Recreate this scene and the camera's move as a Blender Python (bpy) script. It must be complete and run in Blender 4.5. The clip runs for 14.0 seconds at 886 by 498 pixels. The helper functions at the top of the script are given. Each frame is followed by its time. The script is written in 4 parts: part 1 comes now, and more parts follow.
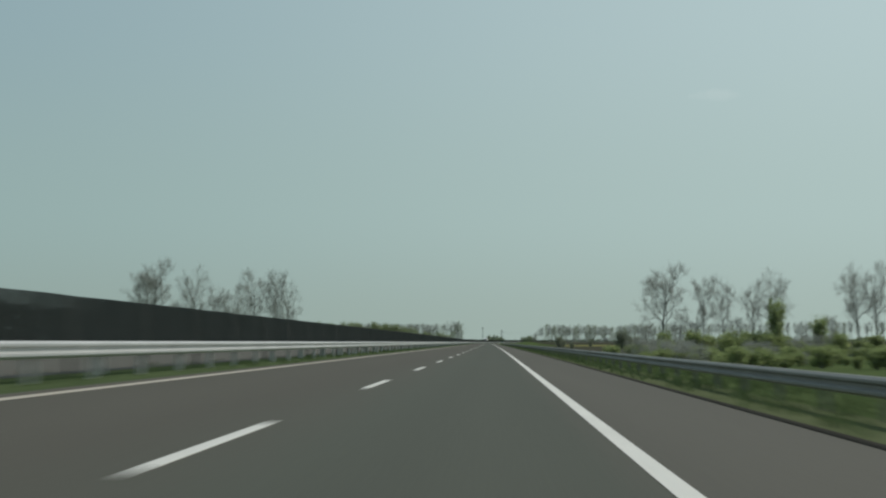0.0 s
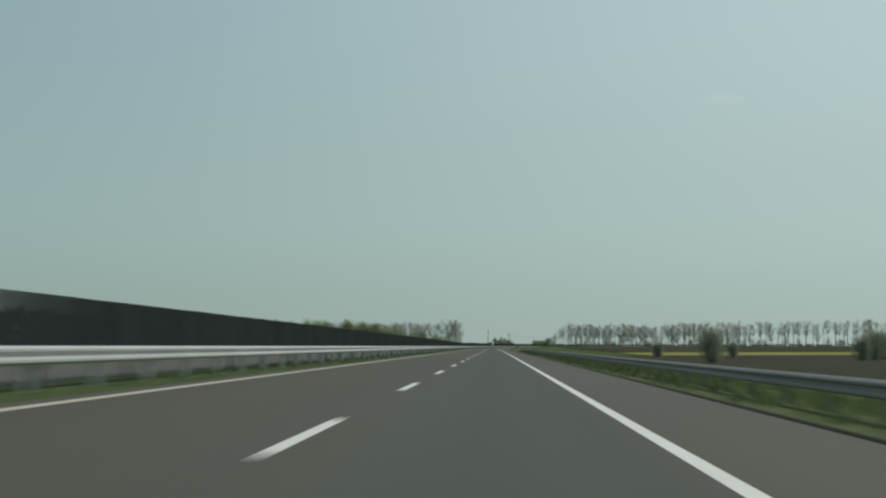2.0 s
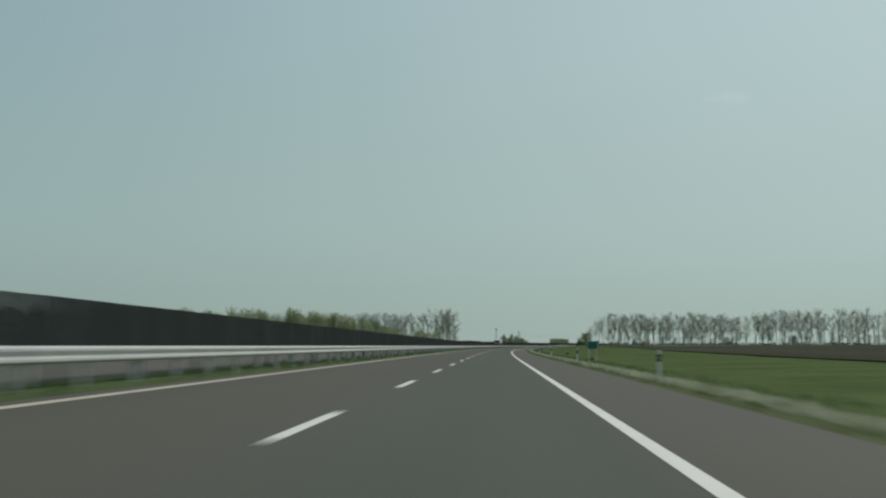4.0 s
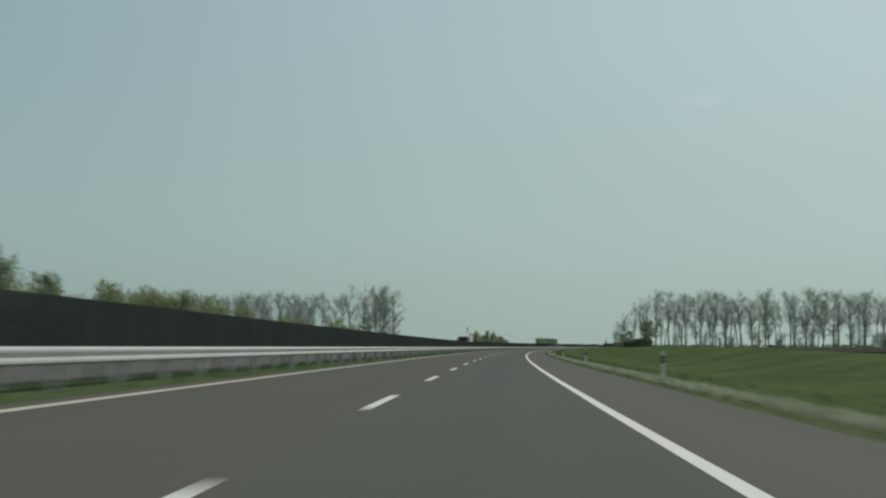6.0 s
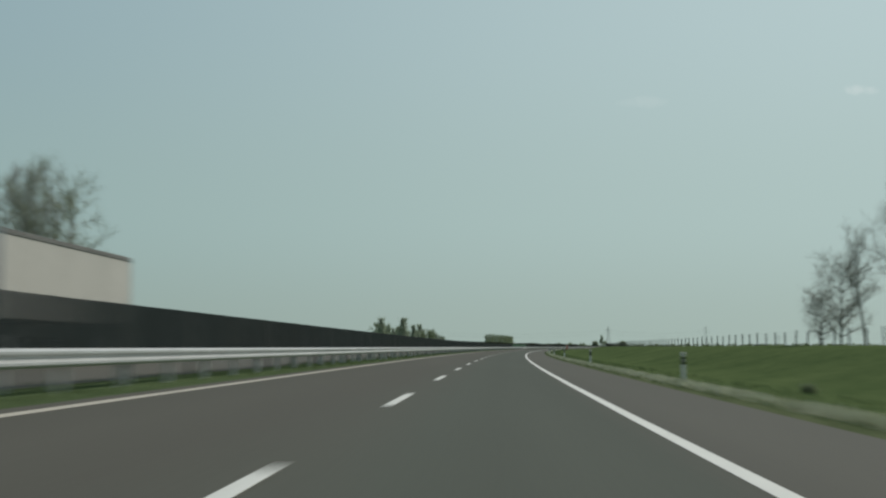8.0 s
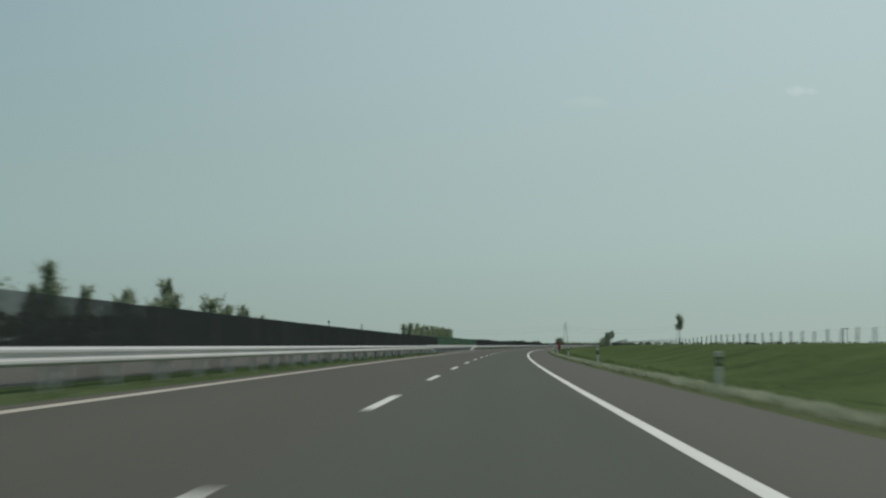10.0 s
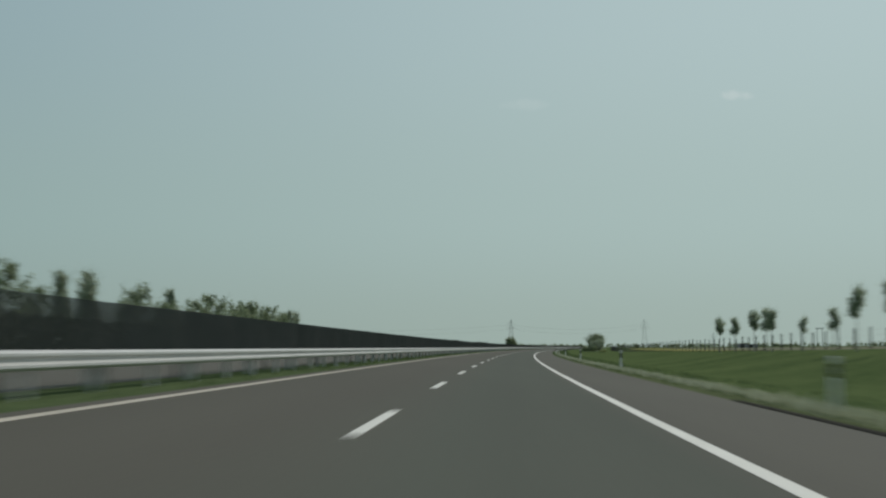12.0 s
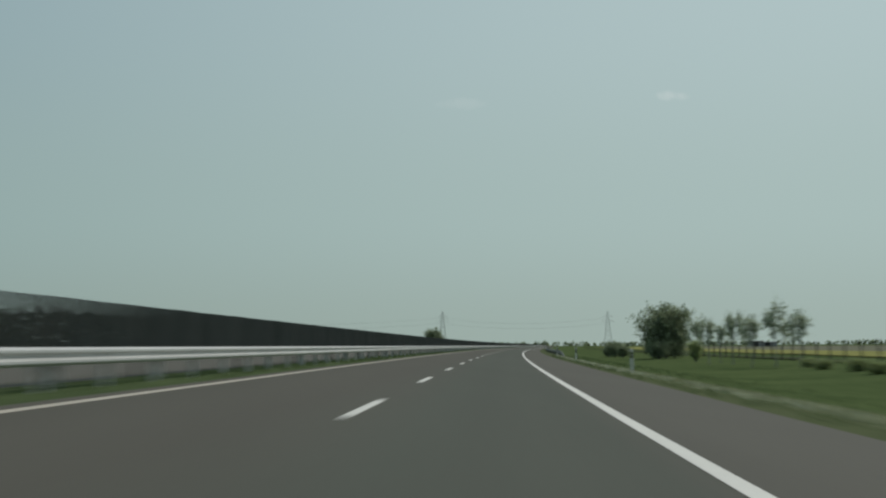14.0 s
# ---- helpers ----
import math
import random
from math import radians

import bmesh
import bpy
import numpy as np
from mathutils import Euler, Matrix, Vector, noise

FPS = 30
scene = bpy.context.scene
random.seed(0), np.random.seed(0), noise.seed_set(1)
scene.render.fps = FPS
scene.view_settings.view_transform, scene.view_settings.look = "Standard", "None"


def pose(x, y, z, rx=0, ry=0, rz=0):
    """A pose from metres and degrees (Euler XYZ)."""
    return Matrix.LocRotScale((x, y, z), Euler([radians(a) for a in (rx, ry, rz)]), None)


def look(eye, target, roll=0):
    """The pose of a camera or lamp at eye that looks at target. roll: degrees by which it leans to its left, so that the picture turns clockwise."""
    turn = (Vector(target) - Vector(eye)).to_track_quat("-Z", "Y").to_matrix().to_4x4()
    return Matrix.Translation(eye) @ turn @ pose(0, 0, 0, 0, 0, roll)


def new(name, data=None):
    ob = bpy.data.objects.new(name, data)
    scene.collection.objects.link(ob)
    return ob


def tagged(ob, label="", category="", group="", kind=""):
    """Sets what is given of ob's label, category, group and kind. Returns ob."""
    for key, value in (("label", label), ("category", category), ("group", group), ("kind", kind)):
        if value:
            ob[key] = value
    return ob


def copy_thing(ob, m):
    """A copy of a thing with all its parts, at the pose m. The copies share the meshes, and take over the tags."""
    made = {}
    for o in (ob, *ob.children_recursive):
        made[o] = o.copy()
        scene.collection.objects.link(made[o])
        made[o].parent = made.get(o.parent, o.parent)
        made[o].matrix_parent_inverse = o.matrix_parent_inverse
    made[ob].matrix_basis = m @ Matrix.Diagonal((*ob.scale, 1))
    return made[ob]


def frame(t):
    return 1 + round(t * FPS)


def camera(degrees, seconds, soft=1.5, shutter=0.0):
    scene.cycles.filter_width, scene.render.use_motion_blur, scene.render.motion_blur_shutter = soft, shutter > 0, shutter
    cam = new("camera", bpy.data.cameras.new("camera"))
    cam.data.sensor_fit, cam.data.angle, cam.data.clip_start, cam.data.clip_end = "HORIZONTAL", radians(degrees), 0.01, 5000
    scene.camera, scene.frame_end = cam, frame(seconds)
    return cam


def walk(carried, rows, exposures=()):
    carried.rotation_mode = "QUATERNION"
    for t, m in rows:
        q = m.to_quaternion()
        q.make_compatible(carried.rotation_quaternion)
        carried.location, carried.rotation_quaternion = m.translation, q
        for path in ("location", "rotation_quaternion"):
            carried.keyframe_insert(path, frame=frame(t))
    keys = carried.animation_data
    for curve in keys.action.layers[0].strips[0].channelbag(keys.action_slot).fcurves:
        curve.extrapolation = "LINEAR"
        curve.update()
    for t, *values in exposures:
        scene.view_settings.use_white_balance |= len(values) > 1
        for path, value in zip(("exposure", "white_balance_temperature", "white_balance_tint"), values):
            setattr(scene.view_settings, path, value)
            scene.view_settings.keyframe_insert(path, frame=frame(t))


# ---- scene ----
# The road's true lengths are in metres; SC brings the whole place to the pace that the camera may have.
SC = 0.22

# ---- the road's line: distance along it, turn and place ----
KNOT = np.arange(-150, 2800, 150.0)
BEND = np.array([0, 0, -20, 0, -9, -30, 65, 125, 120, 115, 130, 125, 150, 145, 123, 112, 107, 84, 61, 40]) * 1e-6
STEP = 5.0
GRID = np.arange(-1500, 7001, STEP)


def road_line():
    bend = np.interp(GRID, KNOT, BEND, left=0.0, right=0.0)
    turn = np.concatenate([[0], np.cumsum((bend[1:] + bend[:-1]) / 2 * STEP)])
    turn -= np.interp(0, GRID, turn)
    mid = (turn[1:] + turn[:-1]) / 2
    x = np.concatenate([[0], np.cumsum(np.sin(mid) * STEP)])
    y = np.concatenate([[0], np.cumsum(np.cos(mid) * STEP)])
    return x - np.interp(0, GRID, x), y - np.interp(0, GRID, y), turn


LINE_X, LINE_Y, LINE_TURN = road_line()
FALL = 0.0434
EDGE = 6.58


def turn_at(s):
    return float(np.interp(s, GRID, LINE_TURN))


def on_road(s, d, z=0.0):
    """World place, in scene units, of a point s metres along the road, d to the right of the lane marks and z up."""
    a = np.interp(s, GRID, LINE_TURN)
    x = np.interp(s, GRID, LINE_X) + d * np.cos(a)
    y = np.interp(s, GRID, LINE_Y) - d * np.sin(a)
    return Vector((float(x) * SC, float(y) * SC, z * SC))


# ---- camera: seconds, metres along, metres right, yaw to the road, pitch, lean ----
DRIVE = [
    (0.0, 4.95, 2.43, -1.94, 3.59, 0.20),
    (0.5, 73.69, 2.45, -2.17, 3.74, 0.38),
    (1.0, 147.59, 2.11, -2.33, 3.80, 0.02),
    (1.5, 215.86, 2.03, -2.17, 3.68, 0.02),
    (2.0, 290.83, 1.91, -2.00, 3.75, 0.12),
    (2.5, 363.86, 1.97, -2.03, 3.75, 0.16),
    (3.0, 442.97, 2.03, -2.06, 3.74, 0.19),
    (3.5, 516.00, 2.08, -2.09, 3.74, 0.22),
    (4.0, 595.11, 2.15, -2.13, 3.74, 0.26),
    (4.5, 668.13, 2.20, -2.16, 3.74, 0.29),
    (5.0, 743.47, 2.12, -2.01, 3.72, 0.49),
    (5.5, 815.18, 1.92, -2.01, 3.76, 0.10),
    (6.0, 893.52, 1.89, -1.98, 3.78, 0.11),
    (6.5, 965.69, 1.91, -1.96, 3.77, 0.06),
    (7.0, 1045.74, 1.72, -2.16, 3.78, 0.37),
    (7.5, 1119.04, 1.51, -2.22, 3.74, 0.47),
    (8.0, 1197.90, 1.66, -1.89, 3.79, 0.25),
    (8.5, 1271.54, 1.89, -1.64, 3.72, 0.29),
    (9.0, 1352.36, 1.84, -1.95, 3.72, 0.16),
    (9.5, 1426.15, 1.83, -1.94, 3.72, 0.22),
    (10.0, 1506.08, 1.81, -1.94, 3.73, 0.29),
    (10.5, 1579.87, 1.79, -1.93, 3.73, 0.35),
    (11.0, 1659.81, 1.78, -1.93, 3.74, 0.42),
    (11.5, 1733.60, 1.76, -1.93, 3.74, 0.48),
    (12.0, 1817.49, 1.54, -2.10, 3.81, 0.38),
    (12.5, 1892.92, 1.42, -2.08, 3.80, 0.33),
    (13.0, 1975.44, 1.54, -1.90, 3.77, 0.52),
    (13.5, 2054.16, 1.70, -1.74, 3.74, 0.20),
    (14.0, 2138.20, 1.90, -1.91, 3.74, 0.37),
]
EYE = 0.974


def eye_pose(s, d, yaw, pitch, lean):
    eye = on_road(s, d, EYE - FALL * d)
    a = turn_at(s) + radians(yaw)
    p = radians(pitch)
    ahead = Vector((math.sin(a) * math.cos(p), math.cos(a) * math.cos(p), math.sin(p)))
    return look(eye, eye + ahead, -lean)


cam = camera(33.21, 14.0, soft=2.3, shutter=0.3)
walk(cam, [(t, eye_pose(s, d, yaw, pitch, lean)) for t, s, d, yaw, pitch, lean in DRIVE],
     exposures=[(0.0, -0.05), (8.0, -0.05), (8.5, -0.11), (9.0, -0.12), (14.0, -0.20)])

# ---- sky, sun ----
SUN_TURN, SUN_UP = 62.0, 48.0
world = bpy.data.worlds.new("world")
scene.world = world
world.use_nodes = True
wt = world.node_tree
wt.nodes.clear()
sky = wt.nodes.new("ShaderNodeTexSky")
sky.sky_type = "NISHITA"
sky.sun_disc = False
sky.sun_elevation, sky.sun_rotation = radians(SUN_UP), radians(SUN_TURN)
sky.air_density, sky.dust_density, sky.ozone_density = 1.0, 3.0, 1.5


def sky_math(op, a, b=None):
    node = wt.nodes.new("ShaderNodeMath")
    node.operation = op
    for k, v in enumerate((a, b)):
        if v is None:
            continue
        if isinstance(v, (int, float)):
            node.inputs[k].default_value = v
        else:
            wt.links.new(v, node.inputs[k])
    return node.outputs[0]


def sky_span(value, lo, hi):
    node = wt.nodes.new("ShaderNodeMapRange")
    node.interpolation_type = "SMOOTHSTEP"
    node.inputs[1].default_value, node.inputs[2].default_value = lo, hi
    wt.links.new(value, node.inputs[0])
    return node.outputs[0]


def sky_mix(fac, a, b):
    node = wt.nodes.new("ShaderNodeMix")
    node.data_type = "RGBA"
    wt.links.new(fac, node.inputs[0])
    for k, v in ((6, a), (7, b)):
        if isinstance(v, tuple):
            node.inputs[k].default_value = (*v, 1)
        else:
            wt.links.new(v, node.inputs[k])
    return node.outputs[2]


# spring haze: grey-green at the skyline, blue-grey above, whiter towards the sun's side
coord = wt.nodes.new("ShaderNodeTexCoord")
split = wt.nodes.new("ShaderNodeSeparateXYZ")
wt.links.new(coord.outputs["Generated"], split.inputs[0])
sa = radians(SUN_TURN)
sunward = sky_math("ADD", sky_math("MULTIPLY", split.outputs[0], math.sin(sa)), sky_math("MULTIPLY", split.outputs[1], math.cos(sa)))
glow = sky_span(sunward, 0.05, 0.85)
upper = sky_mix(glow, (0.280, 0.402, 0.440), (0.50, 0.63, 0.64))
middle = sky_mix(glow, (0.303, 0.423, 0.412), (0.45, 0.575, 0.555))
skyline = sky_mix(glow, (0.292, 0.378, 0.345), (0.40, 0.50, 0.46))
haze = sky_mix(sky_span(split.outputs[2], 0.07, 0.24), sky_mix(sky_span(split.outputs[2], 0.0, 0.09), skyline, middle), upper)
clear = wt.nodes.new("ShaderNodeVectorMath")
clear.operation = "SCALE"
clear.inputs[3].default_value = 0.085
wt.links.new(sky.outputs[0], clear.inputs[0])
# two small thin clouds, low ahead on the sun's side
for turn, up, wide, high, weight in ((16.6, 9.45, 0.012, 0.0045, 0.42), (8.5, 9.3, 0.018, 0.005, 0.13)):
    a, e = radians(turn), radians(up)
    far = Vector((math.sin(a) * math.cos(e), math.cos(a) * math.cos(e), math.sin(e)))
    aside = Vector((math.cos(a), -math.sin(a), 0))
    over = aside.cross(far)
    square = None
    for axis, size in ((aside, wide), (over, high)):
        dot = wt.nodes.new("ShaderNodeVectorMath")
        dot.operation = "DOT_PRODUCT"
        wt.links.new(coord.outputs["Generated"], dot.inputs[0])
        dot.inputs[1].default_value = axis
        away = sky_math("DIVIDE", sky_math("SUBTRACT", dot.outputs["Value"], axis.dot(far)), size)
        squared = sky_math("MULTIPLY", away, away)
        square = squared if square is None else sky_math("ADD", square, squared)
    billow = wt.nodes.new("ShaderNodeTexNoise")
    billow.inputs["Scale"].default_value = 70.0
    billow.inputs["Detail"].default_value = 5.0
    wt.links.new(coord.outputs["Generated"], billow.inputs["Vector"])
    ragged = sky_math("ADD", square, sky_math("MULTIPLY", sky_math("SUBTRACT", billow.outputs["Fac"], 0.5), 2.4))
    body = sky_math("MULTIPLY", sky_math("SUBTRACT", 1.0, sky_span(ragged, 0.0, 1.0)), weight)
    haze = sky_mix(body, haze, (0.68, 0.75, 0.74))
whole = sky_mix(sky_math("MULTIPLY", sky_span(split.outputs[2], 0.25, 0.8), 0.6), haze, clear.outputs[0])
bg = wt.nodes.new("ShaderNodeBackground")
bg.inputs["Strength"].default_value = 1.0
wout = wt.nodes.new("ShaderNodeOutputWorld")
wt.links.new(whole, bg.inputs["Color"])
wt.links.new(bg.outputs[0], wout.inputs["Surface"])

sun = new("sun", bpy.data.lights.new("sun", "SUN"))
sun.data.energy = 2.0
sun.data.angle = radians(2.0)
sun.data.color = (1.0, 0.95, 0.86)
sa, se = radians(SUN_TURN), radians(SUN_UP)
sun_way = Vector((math.sin(sa) * math.cos(se), math.cos(sa) * math.cos(se), math.sin(se)))
sun.matrix_world = look(sun_way * 50, (0, 0, 0))

# ---- materials ----
def material(name, colour, second=None, grain=8.0, patch=0.5, rough=0.85, bump=0.0, metal=0.0, spread=0.35, island=0.0, streak=(1, 1, 1), shine=0.5, thin=0.0):
    """A surface with a colour that varies at two scales, grain and patch, in lumps a true metre."""
    m = bpy.data.materials.new(name)
    m.use_nodes = True
    t = m.node_tree
    n, l = t.nodes, t.links
    bsdf = n["Principled BSDF"]
    bsdf.inputs["Roughness"].default_value = rough
    bsdf.inputs["Metallic"].default_value = metal
    bsdf.inputs["Specular IOR Level"].default_value = shine
    coord = n.new("ShaderNodeTexCoord")
    size = n.new("ShaderNodeMapping")
    size.inputs["Scale"].default_value = [k / SC for k in streak]
    l.new(coord.outputs["Object"], size.inputs["Vector"])
    fine, wide = n.new("ShaderNodeTexNoise"), n.new("ShaderNodeTexNoise")
    for node, scale, detail in ((fine, grain, 4), (wide, patch, 3)):
        node.inputs["Scale"].default_value = scale
        node.inputs["Detail"].default_value = detail
        l.new(size.outputs[0], node.inputs["Vector"])
    both = n.new("ShaderNodeMix")
    both.data_type = "FLOAT"
    both.inputs[0].default_value = 0.5
    l.new(fine.outputs["Fac"], both.inputs[2])
    l.new(wide.outputs["Fac"], both.inputs[3])
    ramp = n.new("ShaderNodeValToRGB")
    lo, hi = 0.5 - spread / 2, 0.5 + spread / 2
    ramp.color_ramp.elements[0].position, ramp.color_ramp.elements[1].position = lo, hi
    second = second or [k * 0.72 for k in colour]
    ramp.color_ramp.elements[0].color = (*second, 1)
    ramp.color_ramp.elements[1].color = (*colour, 1)
    l.new(both.outputs[0], ramp.inputs[0])
    out = ramp.outputs[0]
    if island:
        geo, hsv, rng = n.new("ShaderNodeNewGeometry"), n.new("ShaderNodeHueSaturation"), n.new("ShaderNodeMapRange")
        rng.inputs[3].default_value, rng.inputs[4].default_value = 1 - island, 1 + island
        l.new(geo.outputs["Random Per Island"], rng.inputs[0])
        l.new(rng.outputs[0], hsv.inputs["Value"])
        l.new(out, hsv.inputs["Color"])
        out = hsv.outputs[0]
    l.new(out, bsdf.inputs["Base Color"])
    if bump:
        b = n.new("ShaderNodeBump")
        b.inputs["Strength"].default_value = bump
        b.inputs["Distance"].default_value = 0.02 * SC
        l.new(fine.outputs["Fac"], b.inputs["Height"])
        l.new(b.outputs[0], bsdf.inputs["Normal"])
    if thin:
        back, mix = n.new("ShaderNodeBsdfTranslucent"), n.new("ShaderNodeMixShader")
        mix.inputs[0].default_value = thin
        l.new(out, back.inputs["Color"])
        l.new(bsdf.outputs[0], mix.inputs[1])
        l.new(back.outputs[0], mix.inputs[2])
        l.new(mix.outputs[0], n["Material Output"].inputs["Surface"])
    return m


ASPHALT = material("asphalt", (0.107, 0.1025, 0.084), (0.0915, 0.0875, 0.0715), 30, 0.25, 0.85, 0.12, streak=(1, 0.06, 1), shine=0.2)


def wear_and_tint_lanes(m):
    """Darker wear where the traffic runs, with a cooler windscreen reflection painted in, by each point's place across
    the road.
    """
    n, l = m.node_tree.nodes, m.node_tree.links
    bsdf = n["Principled BSDF"]
    fresh = bsdf.inputs["Base Color"].links[0].from_socket
    lane = n.new("ShaderNodeAttribute")
    lane.attribute_name = "lane"
    ramp = n.new("ShaderNodeValToRGB")
    marks = ramp.color_ramp.elements
    # the right lane's greenish tone is a windscreen reflection put into the colour
    worn, glass_tint, plain = Vector((0.90, 0.885, 0.865)), Vector((0.80, 0.905, 0.87)), Vector((1.0, 1.0, 1.0))
    marks[0].position, marks[1].position = 0.0, 1.0
    for place, tone in ((0.06, worn), (0.14, worn * 0.96), (0.22, worn), (0.33, worn * 0.96), (0.42, worn.lerp(glass_tint, 0.4)), (0.50, glass_tint), (0.56, glass_tint * 0.95), (0.62, glass_tint), (0.69, glass_tint * 0.95), (0.74, plain * 0.93), (0.80, plain)):
        e = marks.new(place)
        e.color = (*tone, 1)
    marks[0].color = marks[-1].color = (1, 1, 1, 1)
    l.new(lane.outputs["Fac"], ramp.inputs[0])
    mix = n.new("ShaderNodeMix")
    mix.data_type, mix.blend_type = "RGBA", "MULTIPLY"
    mix.inputs[0].default_value = 1.0
    l.new(fresh, mix.inputs[6])
    l.new(ramp.outputs[0], mix.inputs[7])
    l.new(mix.outputs[2], bsdf.inputs["Base Color"])


wear_and_tint_lanes(ASPHALT)


def vary_pieces(m, amount):
    """Each piece of its own a little lighter or darker than the next."""
    n, l = m.node_tree.nodes, m.node_tree.links
    base = n["Principled BSDF"].inputs["Base Color"]
    was = base.links[0].from_socket
    info, span, hsv = n.new("ShaderNodeObjectInfo"), n.new("ShaderNodeMapRange"), n.new("ShaderNodeHueSaturation")
    span.inputs[3].default_value, span.inputs[4].default_value = 1 - amount, 1 + amount
    l.new(info.outputs["Random"], span.inputs[0])
    l.new(span.outputs[0], hsv.inputs["Value"])
    l.new(was, hsv.inputs["Color"])
    l.new(hsv.outputs[0], base)


OLD_ASPHALT = material("old_asphalt", (0.130, 0.122, 0.106), (0.098, 0.092, 0.08), 25, 0.3, 0.85, 0.3, streak=(1, 0.08, 1), shine=0.2)
WHITE_PAINT = material("white_paint", (0.80, 0.79, 0.73), (0.58, 0.57, 0.52), 12, 1.5, 0.6)
WARM_PAINT = material("dusty_paint", (0.57, 0.52, 0.43), (0.40, 0.365, 0.30), 10, 1.2, 0.7)
GRASS = material("grass", (0.112, 0.147, 0.062), (0.056, 0.086, 0.035), 1.6, 0.12, 0.95, 0.6, spread=0.36, shine=0.0)
STEEL = material("galvanised_steel", (0.55, 0.56, 0.55), (0.41, 0.42, 0.415), 14, 0.8, 0.5, 0.0, 0.35)
MEDIAN_GRASS = material("median_grass", (0.105, 0.140, 0.070), (0.066, 0.092, 0.044), 3, 0.4, 0.95, 0.5, shine=0.0)
DRY_GRASS = material("dry_grass", (0.135, 0.155, 0.085), (0.080, 0.100, 0.050), 2.2, 0.3, 0.95, 0.6, spread=0.4, shine=0.0)
DARK_KERB = material("dark_kerb", (0.045, 0.042, 0.034), (0.026, 0.025, 0.02), 6, 0.6, 0.95, 0.6, shine=0.05)
POST_STEEL = material("weathered_post_steel", (0.19, 0.19, 0.175), (0.11, 0.11, 0.10), 8, 0.8, 0.7, 0.0, 0.1)
SCRUB = material("scrub_leaves", (0.065, 0.072, 0.048), (0.05, 0.055, 0.037), 3, 0.5, 0.9, island=0.25, shine=0.0, thin=0.4)
BROWN_FIELD = material("ploughed_field", (0.080, 0.082, 0.060), (0.052, 0.054, 0.039), 1.2, 0.05, 0.95, 0.6, streak=(1, 0.2, 1), shine=0.0)
PALE_FIELD = material("stubble_field", (0.20, 0.205, 0.15), (0.14, 0.145, 0.10), 1.2, 0.05, 0.95, 0.5, streak=(1, 0.2, 1), shine=0.0)
RAPE_FIELD = material("flowering_field", (0.33, 0.32, 0.12), (0.19, 0.205, 0.075), 1.5, 0.06, 0.95, 0.4, shine=0.0)
GREEN_PANEL = material("green_panel", (0.024, 0.092, 0.040), (0.017, 0.068, 0.029), 9, 0.7, 0.6)
vary_pieces(GREEN_PANEL, 0.3)
# bark, twig and leaf colours are lifted to stand in for haze
BARK = material("bark", (0.325, 0.33, 0.295), (0.20, 0.205, 0.18), 6, 0.8, 0.95, 0.6, streak=(1, 1, 0.25), shine=0.1)
TWIG = material("twigs", (0.455, 0.47, 0.43), (0.32, 0.335, 0.30), 3, 0.5, 0.95, island=0.35, shine=0.1, thin=0.35)
BUD = material("budding_twigs", (0.36, 0.39, 0.27), (0.24, 0.265, 0.18), 3, 0.5, 0.95, island=0.35, shine=0.1, thin=0.35)
LEAF = material("fresh_leaves", (0.37, 0.44, 0.20), (0.26, 0.315, 0.135), 3, 0.5, 0.8, island=0.4, shine=0.1, thin=0.55)
DARK_LEAF = material("dark_leaves", (0.33, 0.39, 0.25), (0.215, 0.26, 0.155), 3, 0.5, 0.8, island=0.4, shine=0.1, thin=0.55)
HAZY_LEAF = material("hazy_leaves", (0.44, 0.50, 0.38), (0.30, 0.35, 0.25), 3, 0.5, 0.8, island=0.4, shine=0.1, thin=0.55)
OLIVE_LEAF = material("olive_leaves", (0.36, 0.42, 0.20), (0.25, 0.30, 0.14), 3, 0.5, 0.8, island=0.4, shine=0.1, thin=0.55)
HEDGE_LEAF = material("hedge_leaves", (0.19, 0.235, 0.135), (0.12, 0.15, 0.085), 3, 0.5, 0.8, island=0.35, shine=0.1, thin=0.4)
BLADE = material("grass_blades", (0.155, 0.205, 0.095), (0.10, 0.14, 0.06), 1.0, 0.15, 0.9, island=0.35, shine=0.0, thin=0.4)
DRY_BLADE = material("dry_blades", (0.54, 0.555, 0.43), (0.33, 0.36, 0.23), 1.0, 0.15, 0.9, island=0.35, shine=0.0, thin=0.4)
WOOD_POST = material("weathered_wood", (0.12, 0.108, 0.092), (0.07, 0.062, 0.053), 8, 1.0, 0.9, 0.3, streak=(1, 1, 0.2))
WIRE = material("fence_wire", (0.30, 0.30, 0.29), None, 8, 1.0, 0.6, 0.0, 0.5)
PLASTIC = material("white_plastic", (0.72, 0.72, 0.68), (0.5, 0.5, 0.46), 8, 1.5, 0.5)
BLACK = material("black_plastic", (0.02, 0.02, 0.02), None, 8, 1.0, 0.5)
PALE_GLASS = material("pale_reflector", (0.55, 0.55, 0.53), None, 20, 2.0, 0.3)
SIGN_GREEN = material("sign_green", (0.006, 0.13, 0.105), (0.005, 0.11, 0.09), 4, 1.0, 0.45)
ORANGE = material("orange_paint", (0.50, 0.10, 0.035), (0.38, 0.075, 0.03), 6, 1.0, 0.5)
PYLON_STEEL = material("pylon_steel", (0.34, 0.35, 0.345), None, 3, 0.4, 0.6, 0.0, 0.3)
TRAILER = material("white_tarpaulin", (0.52, 0.50, 0.45), (0.43, 0.415, 0.37), 3, 0.6, 0.5)
CAB = material("white_cab_paint", (0.72, 0.73, 0.74), (0.6, 0.61, 0.62), 3, 0.6, 0.3)
